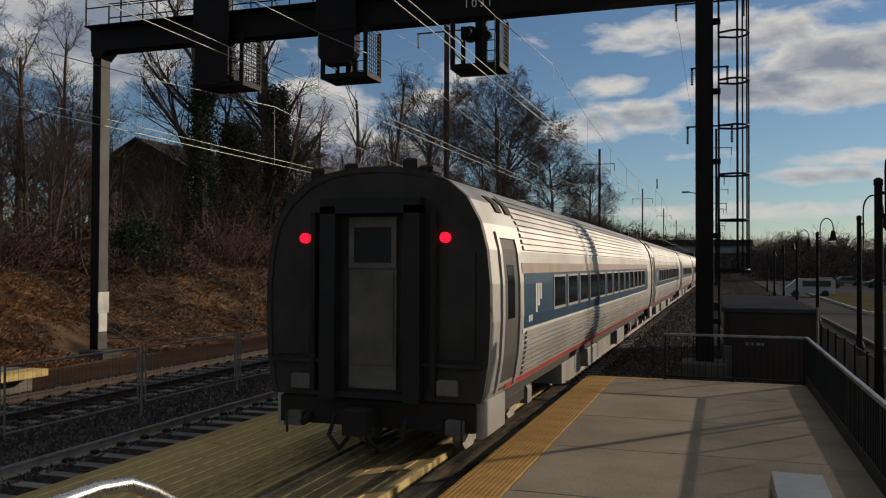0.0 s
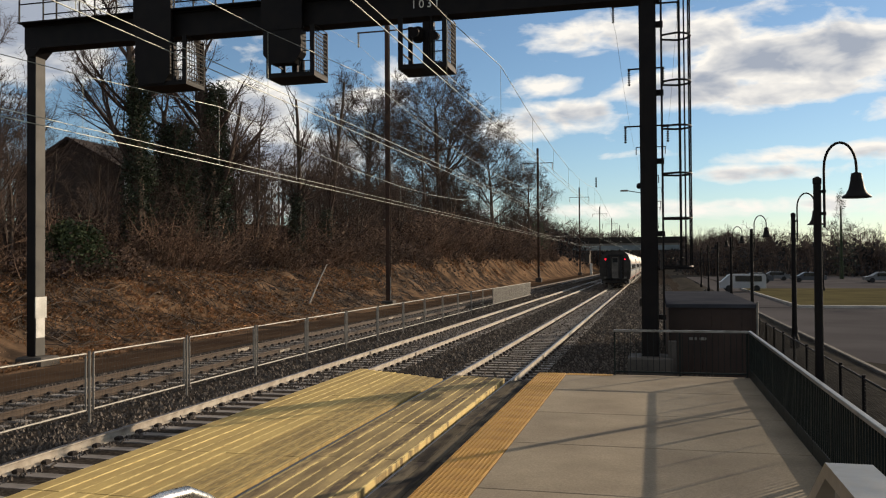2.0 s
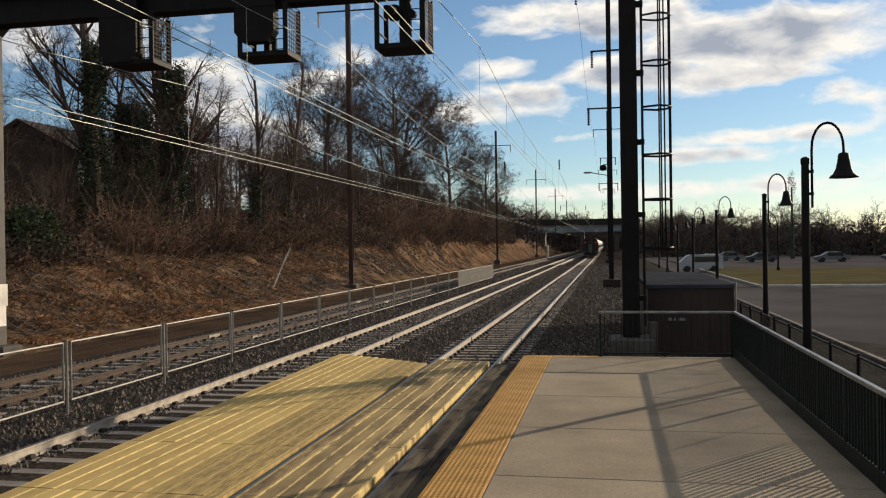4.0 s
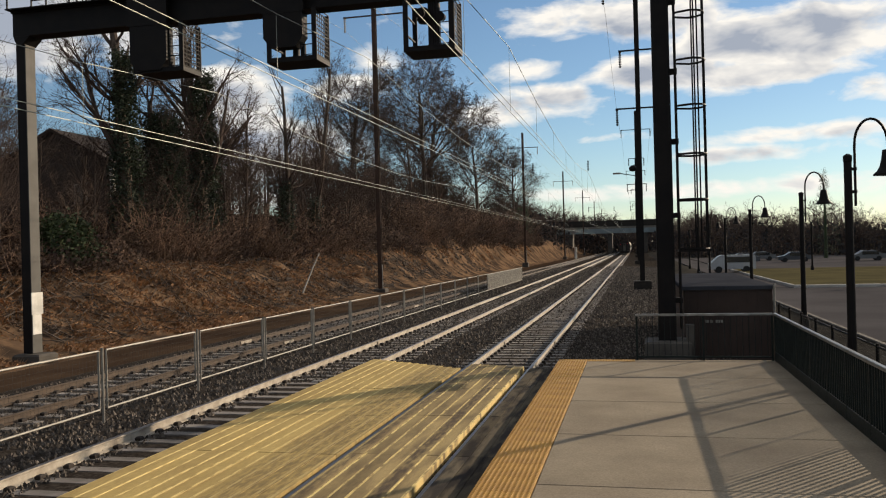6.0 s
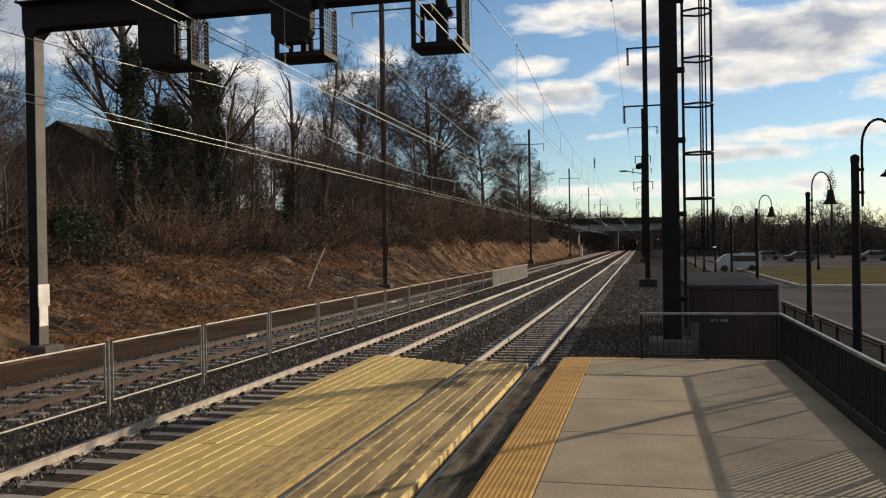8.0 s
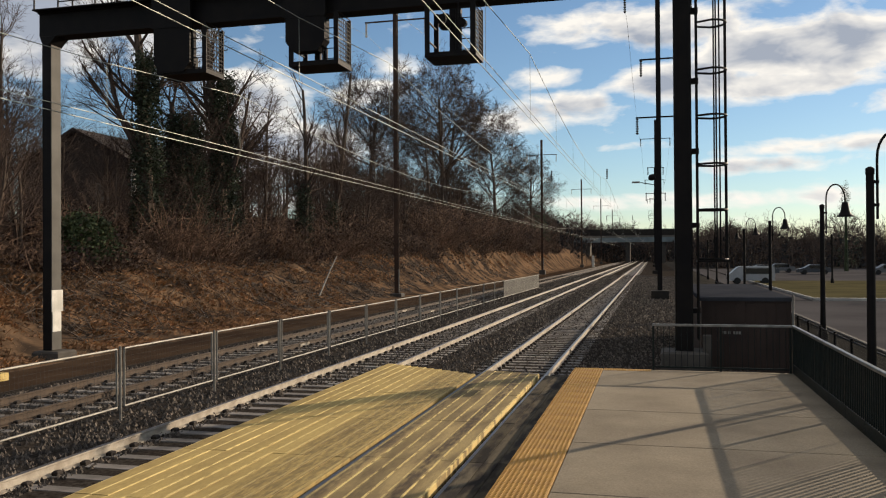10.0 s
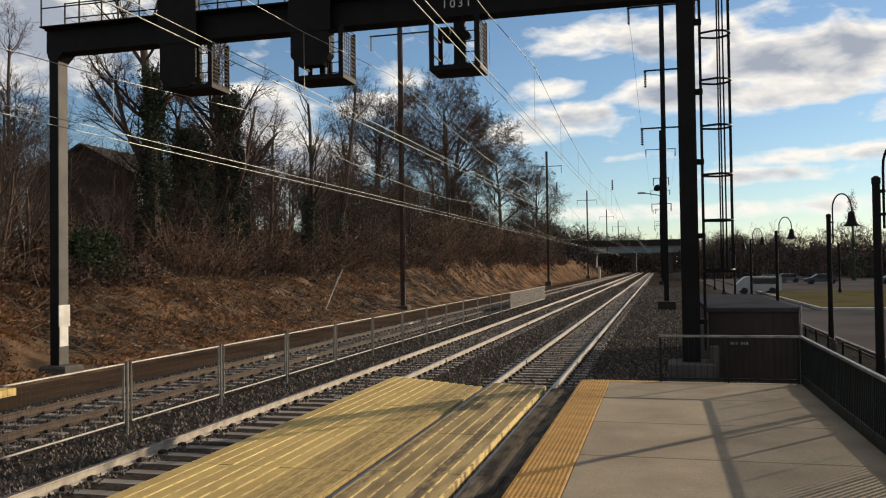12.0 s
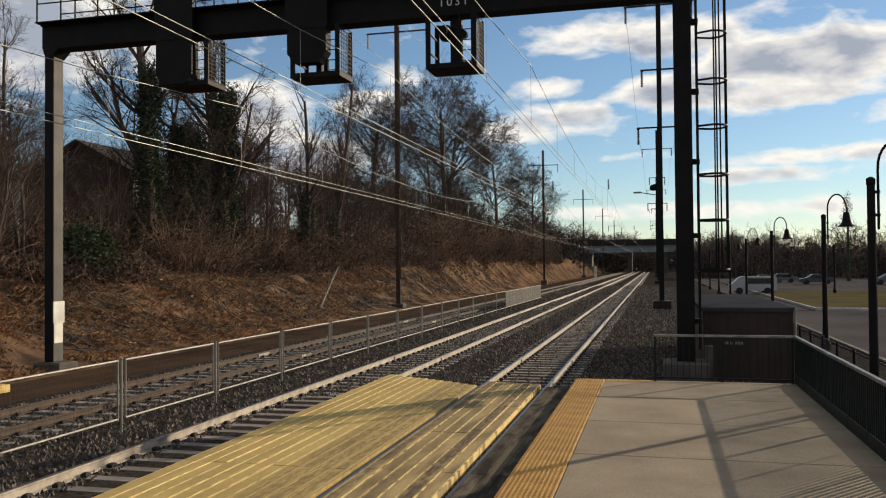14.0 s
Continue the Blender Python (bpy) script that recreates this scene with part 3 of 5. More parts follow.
def build_gantry():
    g = thing("signal_gantry", "black steel signal gantry spanning the tracks with hanging signals", "signal gantry")
    # west leg: two channels, shade coloured black, the sunlit east face pale grey
    leg = Mesh().box(-16.62, -16.30, GY - 0.20, GY + 0.24, -0.1, 10.1).make("leg", BLACK, g, "steel leg with its shade coloured black")
    Mesh().box(-16.298, -16.27, GY - 0.20, GY + 0.24, -0.1, 10.1).make("leg_sunlit_face", LEG_SUNLIT, leg, "pale grey sunlit face of the leg")
    Mesh().box(-16.268, -16.24, GY - 0.24, GY + 0.28, 1.15, 1.86, 0.01).make("marker_board", WHITE, leg, "white board on the leg")
    Mesh().box(-16.268, -16.245, GY - 0.20, GY + 0.20, 0.50, 1.147, 0.005).make("lower_board", WHITE, leg)
    Mesh().box(-16.85, -15.85, GY - 0.45, GY + 0.45, -0.5, -0.12, 0.06).make("footing", DARKCON, g, "concrete footing")
    # east column
    col = Mesh().prism([(3.33, GY - 0.17), (3.38, GY - 0.22), (3.74, GY - 0.22), (3.79, GY - 0.17), (3.79, GY + 0.17), (3.74, GY + 0.22), (3.38, GY + 0.22), (3.33, GY + 0.17)], 0.1, 11.2, "z")
    c = col.make("column", BLACK, g)
    for z in (1.3, 3.6, 5.6, 7.5, 9.4):
        Mesh().box(3.77, 3.98, GY - 0.09, GY + 0.09, z, z + 0.14).make("bracket", BLACK, c)
    Mesh().box(2.95, 4.15, GY - 0.6, GY + 0.6, -0.5, 0.30, 0.05).make("footing", DARKCON, g, "concrete footing")
    Mesh().box(4.02, 4.24, GY - 0.5, GY - 0.25, -0.4, 0.75, 0.02).make("conduit_post", DARKCON, g, "concrete stub post darkened for its shade")
    # beam
    Mesh().box(-16.64, 3.9, GY - 0.30, GY + 0.30, 10.14, 10.87).make("beam", BLACK, g)
    Mesh().box(-16.66, 3.9, GY - 0.36, GY + 0.36, 10.872, 10.92).make("beam_flange", BLACK, g)
    Mesh().prism([(-16.62, 10.135), (-16.58, 9.98), (-16.50, 9.88), (-16.28, 9.88), (-16.18, 9.98), (-16.02, 10.135)], GY - 0.3, GY + 0.3).make("haunch", BLACK, g)
    for zz in (12.05, 11.55):
        Mesh().tube([(-16.62, GY - 0.56, zz), (3.6, GY - 0.56, zz)], 0.022, 6).make("walkway_rail", BLACK, g)
        Mesh().tube([(-16.62, GY + 0.56, zz), (3.6, GY + 0.56, zz)], 0.022, 6).make("walkway_rail", BLACK, g)
    Mesh().box(-16.68, 3.7, GY - 0.6, GY + 0.6, 10.922, 10.96).make("walkway", BLACK, g)
    st = Mesh().box(-0.02, 0.02, -0.02, 0.02, 10.93, 12.07).data("stanchion", BLACK)
    for i in range(15):
        for s in (-0.56, 0.56):
            shared("stanchion", st, g, pose(-16.62 + i * 1.44, GY + s, 0))
    # ladder with a safety cage
    lad = Mesh()
    lad.tube([(3.93, GY - 0.2, 0.6), (3.93, GY - 0.2, 11)], 0.028, 6)
    lad.tube([(3.93, GY + 0.2, 0.6), (3.93, GY + 0.2, 11)], 0.028, 6)
    for i in range(34):
        lad.tube([(3.93, GY - 0.2, 0.8 + i * 0.3), (3.93, GY + 0.2, 0.8 + i * 0.3)], 0.012, 5)
    L = lad.make("ladder", BLACK, g)
    hoop = Mesh()
    ring = [(3.93, -0.22, 0)] + [(4.31 + 0.39 * math.sin(a), -0.40 * math.cos(a), 0) for a in [math.pi * k / 12 for k in range(13)]] + [(3.93, 0.22, 0)]
    hoop.tube(ring, 0.03, 5)
    hd = hoop.data("cage_hoop", BLACK)
    for z in (2.76, 4.08, 5.30, 6.60, 7.83, 9.10, 10.3):
        shared("cage_hoop", hd, L, pose(0, GY, z))
    for a in (0.25, 1.0, 1.75, 2.5, 2.9):
        Mesh().tube([(4.31 + 0.39 * math.sin(a), GY - 0.40 * math.cos(a), 2.74), (4.31 + 0.39 * math.sin(a), GY - 0.40 * math.cos(a), 11.4)], 0.022, 5).make("cage_bar", BLACK, L)
    Mesh().box(3.9, 4.72, GY - 0.4, GY + 0.4, 2.68, 2.74).make("cage_floor", BLACK, L)
    # painted bridge number plate
    for k, ch in enumerate("1031"):
        cu = bpy.data.curves.new("numeral", "FONT")
        cu.body, cu.size, cu.extrude, cu.align_x = ch, 0.34, 0.004, "CENTER"
        cu.materials.append(WHITE)
        ob = new("numeral", cu)
        ob.parent = g
        ob.matrix_basis = pose(-3.10 + 0.235 * k, GY - 0.31, 10.40, 90, 0, 0)
    # hanging signal baskets
    for x0, x1, tall in ((-12.15, -10.45, True), (-7.72, -6.15, True), (-3.52, -2.03, False)):
        basket(g, x0, x1, tall)


def basket(g, x0, x1, tall):
    z0, y0, y1 = 8.56, GY - 0.55, GY + 0.55
    bk = Mesh().box(x0, x1, y0, y1, z0, z0 + 0.14).make("signal_basket", BLACK, g, "black steel signal basket hanging under the beam")
    for x in (x0, x1 - 0.14):
        for y in (y0, y1 - 0.05):
            Mesh().box(x, x + 0.14, y, y + 0.05, z0 + 0.14, 10.1).make("hanger", BLACK, bk)
    for z in (9.05, 9.6):
        for y in (y0, y1 - 0.04):
            Mesh().box(x0 + 0.05, x0 + 0.09, y0 + 0.05, y1 - 0.05, z, z + 0.04).make("side_bar", BLACK, bk)
            break
    mid = x0 + (x1 - x0) * 0.44
    if tall:
        # black sheet backs of the signal heads, above and below the beam
        low = 8.62 if x0 < -10 else 8.98
        Mesh().prism([(x0 - 0.08, low + 0.3), (x0 + 0.16, low), (x0 + 0.94, low), (x0 + 1.16, low + 0.3), (x0 + 1.16, 10.0), (x0 - 0.08, 10.0)], GY - 0.60, GY - 0.2).make("lower_signal_back", BLACK, bk)
        Mesh().prism([(x0 - 0.14, 10.0), (x0 + 1.20, 10.0), (x0 + 1.20, 12.4), (x0 + 0.95, 12.7), (x0 + 0.1, 12.7), (x0 - 0.14, 12.4)], GY - 0.62, GY - 0.5).make("upper_signal_back", BLACK, bk)
        Mesh().box(mid + 0.20, mid + 0.30, GY - 0.1, GY + 0.1, z0 + 0.14, 9.2).make("signal_mast", BLACK, bk)
        Mesh().box(mid - 0.05, mid + 0.10, GY - 0.1, GY + 0.1, z0 + 0.14, 9.2).make("signal_mast", BLACK, bk)
    else:
        Mesh().box(mid - 0.03, mid + 0.15, GY - 0.1, GY + 0.1, z0 + 0.14, 10.05).make("signal_mast", BLACK, bk)
        Mesh().box(mid + 0.16, mid + 0.30, GY - 0.1, GY + 0.1, z0 + 0.14, 10.05).make("signal_mast", BLACK, bk)
        Mesh().lathe([(0.12, -0.2), (0.19, -0.1), (0.19, 0.15), (0.11, 0.24)], (mid - 0.14, GY - 0.2, 9.62), 14).make("signal_head", BLACK, bk)
        Mesh().tube([(mid - 0.14, GY - 0.4, 9.66), (mid - 0.14, GY - 0.66, 9.6)], [0.12, 0.14], 12).make("hood", BLACK, bk)
        Mesh().tube([(mid + 0.42, GY - 0.2, 9.55), (mid + 0.42, GY - 0.5, 9.5)], [0.11, 0.13], 12).make("signal_head", BLACK, bk)
    lx0, lx1 = x1 - 0.52, x1 - 0.16
    m = Mesh()
    for x in (lx0, lx1):
        m.tube([(x, GY - 0.45, z0 + 0.1), (x, GY - 0.45, 10.1)], 0.022, 5)
    for i in range(5):
        m.tube([(lx0, GY - 0.45, 8.75 + 0.3 * i), (lx1, GY - 0.45, 8.75 + 0.3 * i)], 0.015, 5)
    m.make("basket_ladder", BLACK, bk)
    # expanded-metal side screen
    m = Mesh()
    for i in range(12):
        z = z0 + 0.16 + i * 0.125
        m.box(x1 - 0.03, x1 - 0.015, y0, y1, z, z + 0.03)
    for i in range(7):
        y = y0 + 0.06 + i * 0.15
        m.box(x1 - 0.03, x1 - 0.015, y, y + 0.025, z0 + 0.14, 10.0)
    tagged(m.make("side_screen", CAR_DARK, bk), kind="stuff")


build_gantry()


# ---- catenary poles ----
# unlit poles carry their shade as black steel, black insulators and dark footings
def catenary_pole(x, y, z, height, arms, name="catenary_pole", label="tall rust-brown steel catenary pole", lit=True):
    p = thing(name, label, "utility pole", "catenary poles", at=pose(x, y, z))
    m = hbeam(Mesh(), 0, 0, 0, height, 0.34, 0.34, 0.03)
    m.make("shaft", RUSTPOLE if lit else BLACK, p)
    foot = 0.5 if lit else 0.62
    Mesh().box(-foot, foot, -foot, foot, -1.6, 0.35 if lit else 0.75, 0.06).make("footing", DARKCON if lit else CAR_DARK, p)
    for az, half in arms:
        a = Mesh().box(-half, half, -0.06, 0.06, az, az + 0.10)
        a.make("cross_arm", RUSTPOLE if lit else BLACK, p)
        for s in (-1, 1):
            q = Mesh()
            q.lathe([pt for k in range(7) for pt in ((0.03, -0.17 * k), (0.11, -0.17 * k - 0.02), (0.10, -0.17 * k - 0.06), (0.03, -0.17 * k - 0.14))], (s * (half - 0.1), 0, az - 0.01), 8)
            q.make("insulator_string", PORCELAIN if lit else BLACK, p)
    return p


for i in range(7):
    y = 65.5 + 78 * i
    pole = catenary_pole(-17.47 if i == 0 else -15.7 + 0.004 * (y - 143), y, ground_z(-17.5, y) - 0.1 if y < 100 else 0.0, 25.5 if i == 0 else 22.6, [(22.5 if i == 0 else 20.0, 2.6)])
    Mesh().tube([(0.21, -0.16, 0.4), (0.21, -0.16, 2.3)], 0.04, 8).make("conduit", GREY, pole, "pale conduit")
for i in range(7):
    y = 62.7 + 78 * i
    pole = catenary_pole(3.2, y, -0.45, 25.2, [(22.1, 2.4), (17.4, 1.3), (13.2, 1.6)], label="tall steel catenary pole beside the tracks, coloured black for shade", lit=False)
    if i == 0:
        Mesh().lathe([(0.10, 0.2), (0.22, 0.12), (0.27, -0.05), (0.2, -0.2), (0.05, -0.24)], (-0.5, -0.1, 8.9), 14).make("floodlight", BLACK, pole)
        Mesh().tube([(0, 0, 9.15), (-0.5, -0.1, 9.1)], 0.035, 6).make("bracket", BLACK, pole)
        Mesh().tube([(0, 0, 8.3), (-1.4, -0.2, 8.55)], 0.03, 6).make("lamp_arm", BLACK, pole)
        Mesh().box(-1.9, -1.35, -0.3, -0.1, 8.5, 8.62, 0.03).make("lamp_head", GREY, pole)


# ---- overhead wires ----
def wire(name, pts, r, label):
    return tagged(Mesh().tube(pts, r, 5).make(name, WIRE, label=label), label, "overhead wire", "overhead wires")


def catenary(cx, zc, zm):
    """Contact wire, auxiliary and sagging messenger with droppers over one track."""
    w = thing("overhead_line", "bare metal overhead wires hung above the track", "overhead wire", "overhead wires")
    ys = [-15 + 6.5 * i for i in range(90)]
    sup = [24.0 - 39] + [24.0, 65.5] + [65.5 + 78 * i for i in range(1, 8)]

    def sag(y):
        for a, b in zip(sup, sup[1:]):
            if a <= y <= b:
                t = (y - a) / (b - a)
                return 4 * t * (1 - t) * min(1.5, (b - a) / 50)
        return 0
    Mesh().tube([(cx, y, zc) for y in ys], 0.010, 5).make("contact_wire", WIRE, w)
    Mesh().tube([(cx + 0.03, y, zc + 0.16) for y in ys], 0.009, 5).make("auxiliary_wire", WIRE, w)
    Mesh().tube([(cx, y, zm - sag(y)) for y in ys], 0.010, 5).make("messenger_wire", WIRE, w)
    dm = Mesh()
    for y in ys[1:40]:
        dm.tube([(cx, y, zc), (cx, y, zm - sag(y))], 0.006, 4)
    tagged(dm.make("dropper_set", WIRE, w), kind="stuff")
    for y in sup[2:5]:
        q = Mesh().lathe([pt for k in range(6) for pt in ((0.02, -0.13 * k), (0.08, -0.13 * k - 0.02), (0.07, -0.13 * k - 0.05), (0.02, -0.13 * k - 0.11))], (cx, y - 0.9, zm + 0.75), 8)
        q.make("insulator", CLIP, w)


catenary(TRACKS[0], 6.75, 8.6)
catenary(TRACKS[1], 6.75, 8.6)
catenary(TRACKS[2], 6.05, 7.9)
for x, z in ((-19.9, 21.0), (-15.3, 21.0), (1.0, 20.3), (5.4, 20.3)):
    pts = []
    for i in range(7):
        for k in range(8):
            t = k / 8
            pts.append((x, -12.5 + 78 * i + 78 * t, z - 4 * t * (1 - t) * 1.4))
    wire("feeder_wire", pts, 0.012, "thin bare feeder wire strung between poles")


# ---- mesh fence between the tracks ----
def build_fence():
    f = thing("track_fence", "galvanised wire mesh fence between the tracks", "fence")
    FX, z0, z1 = -7.26, -0.14, 1.17
    pm = Mesh().tube([(0, 0, -0.25), (0, 0, z1 + 0.02)], 0.028, 8).data("post", GALV)
    wires = Mesh()
    for i in range(11):
        z = 0.06 + i * 0.10
        wires.box(-0.001, 0.001, 0.14, 3.44, z, z + 0.003)
    for i in range(33):
        y = 0.2 + i * 0.10
        wires.box(-0.001, 0.001, y, y + 0.003, 0.02, 1.10)
    wd = wires.data("mesh_infill", MESHM)
    fr = Mesh()
    for z in (0.0, 1.12):
        fr.tube([(0, 0.12, z), (0, 3.46, z)], 0.021, 6)
    for y in (0.12, 3.46):
        fr.tube([(0, y, 0), (0, y, 1.12)], 0.021, 6)
    fd = fr.data("panel_frame", GALV)
    for i in range(-4, 12):
        y = 14.63 + 3.575 * i
        shared("post", pm, f, pose(FX, y, 0))
        p = shared("panel_frame", fd, f, pose(FX, y, 0.02))
        shared("mesh_infill", wd, p, Matrix.Identity(4))
    # closer barred stretch at the far end
    y = 14.63 + 3.575 * 12
    bar = Mesh().box(-0.02, 0.02, -0.03, 0.03, 0.0, 1.1).data("bar", GALV)
    while y < 75.6:
        shared("bar", bar, f, pose(FX, y, 0.02))
        y += 0.32
    for z in (0.02, 1.12):
        Mesh().tube([(FX, 57.5, z), (FX, 75.6, z)], 0.025, 6).make("rail", GALV, f)
    Mesh().box(FX - 0.01, FX + 0.01, 57.6, 75.5, 0.05, 1.08).make("screen", MESHM, f, "grey perforated screen")


build_fence()


def build_far_platform():
    p = thing("far_platform", "low opposite platform with a yellow timber edge", "platform", kind="structure")
    Mesh().box(-15.6, -12.6, -14, 17.2, -0.45, 0.19, 0.02).make("deck", FOOTING, p)
    for i in range(7):
        Mesh().box(-12.6, -12.1, 17.2 - 3.0 * (i + 1) + 0.01, 17.2 - 3.0 * i, 0.02, 0.20, 0.01).make("edge_board", BOARD_Y, p, "yellow edge board")


build_far_platform()


# ---- train ----
def car_profile(grow=0.0):
    half = [(1.47, 0.97), (1.51, 1.08), (1.575, 1.5), (1.60, 2.0), (1.595, 2.5), (1.55, 2.95), (1.46, 3.3), (1.28, 3.62), (1.02, 3.84), (0.7, 3.97), (0.35, 4.03)]
    half = [(x + grow * (0.5 if z > 3.9 else 1), z + (grow if z > 3.5 else 0)) for x, z in half]
    return half + [(0, 4.045 + grow)] + [(-x, z) for x, z in reversed(half)]


def side_x(z):
    h = [p for p in car_profile() if p[0] > 0]
    for (x0, z0), (x1, z1) in zip(h, h[1:]):
        if z0 <= z <= z1:
            return x0 + (x1 - x0) * (z - z0) / (z1 - z0)
    return 1.5


CAR = 25.9


def strip(m, z0, z1, y0, y1, out, sgn):
    """A thin skin in one piece that follows the curved car side."""
    n = max(1, round((z1 - z0) / 0.15))
    vs, fs = [], []
    for i in range(n + 1):
        z = z0 + (z1 - z0) * i / n
        x = side_x(z)
        vs += [(sgn * (x - 0.02), y0, z), (sgn * (x + out), y0, z), (sgn * (x + out), y1, z), (sgn * (x - 0.02), y1, z)]
    for i in range(n):
        p, q = 4 * i, 4 * i + 4
        fs += [(p, p + 1, q + 1, q), (p + 1, p + 2, q + 2, q + 1), (p + 2, p + 3, q + 3, q + 2)]
    fs += [(0, 3, 2, 1), (4 * n, 4 * n + 1, 4 * n + 2, 4 * n + 3)]
    m.add(vs, fs)


def build_car(last):
    c = thing("passenger_car", "stainless steel coach with blue window band" + (" and red tail lamps" if last else ""), "railway coach", "train cars")
    m = Mesh().prism(car_profile(), 0.10, CAR - 0.15, cap=False)
    n = len(car_profile())
    m.f.append(tuple(range(n, 2 * n)))
    m.make("body_shell", STEEL_CAR, c)
    # end wall, set back slightly, in sheet coloured dark for its shade
    e = Mesh().prism(car_profile(-0.015), 0.02, 0.14)
    e.make("end_wall", CAR_END, c, "dark end wall with shade in its colour")
    rim = Mesh()
    pr, pi = car_profile(0.012), car_profile(-0.06)
    k = len(pr)
    rim.v = [(x, 0.0, z) for x, z in pr] + [(x, 0.0, z) for x, z in pi] + [(x, 0.12, z) for x, z in pr]
    rim.f = [(i, i + 1, k + i + 1, k + i) for i in range(k - 1)] + [(i + 1, i, 2 * k + i, 2 * k + i + 1) for i in range(k - 1)]
    rim.make("end_rim", CAR_END, c)
    # vestibule door with diaphragm
    dia = Mesh()
    for s in (-1, 1):
        dia.box(s * 0.60 - 0.11, s * 0.60 + 0.11, -0.18, 0.03, 0.95, 3.52, 0.0)
    dia.box(-0.71, 0.71, -0.18, 0.03, 3.42, 3.62)
    dia.box(-0.62, 0.62, -0.14, 0.03, 0.98, 1.06)
    dia.make("diaphragm", RUBBER, c)
    door = Mesh().box(-0.34, 0.34, -0.03, 0.03, 1.10, 3.38, 0.0).make("end_door", DOORGREY, c, "pale grey end door")
    Mesh().box(-0.30, 0.30, -0.045, -0.032, 1.42, 2.66, 0.0).make("door_panel", DOORGREY, door)
    fr = Mesh().box(-0.34, 0.34, -0.05, -0.032, 2.70, 2.77)
    fr.box(-0.34, 0.34, -0.05, -0.032, 3.24, 3.34)
    fr.box(-0.34, -0.27, -0.05, -0.032, 2.77, 3.24)
    fr.box(0.27, 0.34, -0.05, -0.032, 2.77, 3.24)
    fr.make("window_frame", DOORGREY, door)
    # matte black in place of glass leaves out the sky's reflection
    Mesh().box(-0.27, 0.27, -0.042, -0.034, 2.77, 3.24).make("window_pane", RUBBER, door, "door window in matte black, without reflection")
    # end details: sill boxes, grab rails, roof lumps
    for s in (-1, 1):
        Mesh().box(s * 1.08 - 0.42, s * 1.08 + 0.42, -0.05, 0.02, 1.42, 1.47, 0.0).make("end_ledge", CAR_END, c)
        Mesh().box(s * 1.05 - 0.14, s * 1.05 + 0.14, -0.06, 0.02, 1.06, 1.26, 0.02).make("junction_box", DOORGREY, c)
        Mesh().tube([(s * 0.9, -0.06, 1.5), (s * 0.9, -0.06, 3.0)], 0.015, 6).make("grab_rail", CAR_DARK, c)
        Mesh().tube([(s * 1.01, -0.05, 3.10), (s * 1.01, 0.02, 3.10)], 0.068, 14).make("tail_lamp", REDLAMP if last else CAR_DARK, c, "glowing red tail lamp" if last else "")
        Mesh().tube([(s * 0.95, -0.16, 0.62), (s * 0.95, 0.1, 0.70)], [0.05, 0.07], 8).make("hose", CAR_DARK, c)
        Mesh().box(s * 1.15 - 0.12, s * 1.15 + 0.12, -0.06, 0.2, 0.55, 0.75, 0.02).make("connector_box", DOORGREY, c)
    for x, h in ((-0.95, 0.05), (-0.45, 0.10), (0.4, 0.14), (0.62, 0.04)):
        Mesh().box(x, x + 0.2, 0.03, 0.4, 3.86 if abs(x) > 0.9 else 3.98, 4.02 + h, 0.03).make("roof_lump", CAR_DARK, c)
    Mesh().box(-1.4, 1.4, 0.04, 0.5, 0.58, 0.965, 0.04).make("end_beam", CAR_DARK, c)
    for s in (-1, 1):
        # raised panels and corner posts of the end wall
        Mesh().box(s * 1.14 - 0.27, s * 1.14 + 0.27, -0.012, 0.02, 1.52, 2.9, 0.0).make("end_panel", CAR_END, c)
        Mesh().box(s * 0.86 - 0.035, s * 0.86 + 0.035, -0.09, 0.02, 1.05, 3.45, 0.0).make("collision_post", CAR_DARK, c)
        Mesh().tube([(s * 0.5, -0.1, 0.75), (s * 0.52, -0.25, 0.5), (s * 0.3, -0.4, 0.36), (s * 0.12, -0.5, 0.55)], 0.03, 7).make("brake_hose", RUBBER, c)
        Mesh().tube([(s * 1.25, -0.05, 0.95), (s * 1.25, -0.05, 0.45)], 0.016, 6).make("step_rail", CAR_DARK, c)
    Mesh().box(-0.09, 0.09, -0.55, 0.3, 0.62, 0.86, 0.03).box(-0.16, 0.16, -0.62, -0.42, 0.58, 0.92, 0.03).make("coupler", CAR_DARK, c)
    for sgn in (-1, 1):
        # ribbed lower side, band, stripes and ribbed roof flank
        rib = Mesh()
        for i in range(9):
            z = 1.10 + i * 0.076
            strip(rib, z, z + 0.046, 2.1, CAR - 2.1, 0.034, sgn)
        rib.make("lower_ribs", STEEL_CAR, c)
        rib = Mesh()
        for i in range(9):
            z = 2.98 + i * 0.095
            strip(rib, z, z + 0.058, 2.1, CAR - 2.1, 0.028, sgn)
        rib.make("roof_ribs", STEEL_CAR, c)
        b = Mesh()
        strip(b, 1.80, 2.62, 2.0, CAR - 2.0, 0.010, sgn)
        b.make("window_band", BLUE, c, "blue painted band")
        b = Mesh()
        strip(b, 1.73, 1.795, 1.9, CAR - 1.9, 0.010, sgn)
        b.make("white_stripe", WHITE, c, "white stripe")
        b = Mesh()
        strip(b, 2.625, 2.78, 1.9, CAR - 1.9, 0.008, sgn)
        b.make("upper_stripe", PINK, c, "faded tan stripe")
        b = Mesh()
        strip(b, 0.99, 1.07, 1.2, CAR - 1.2, 0.010, sgn)
        b.make("lower_stripe", RED, c, "red stripe")
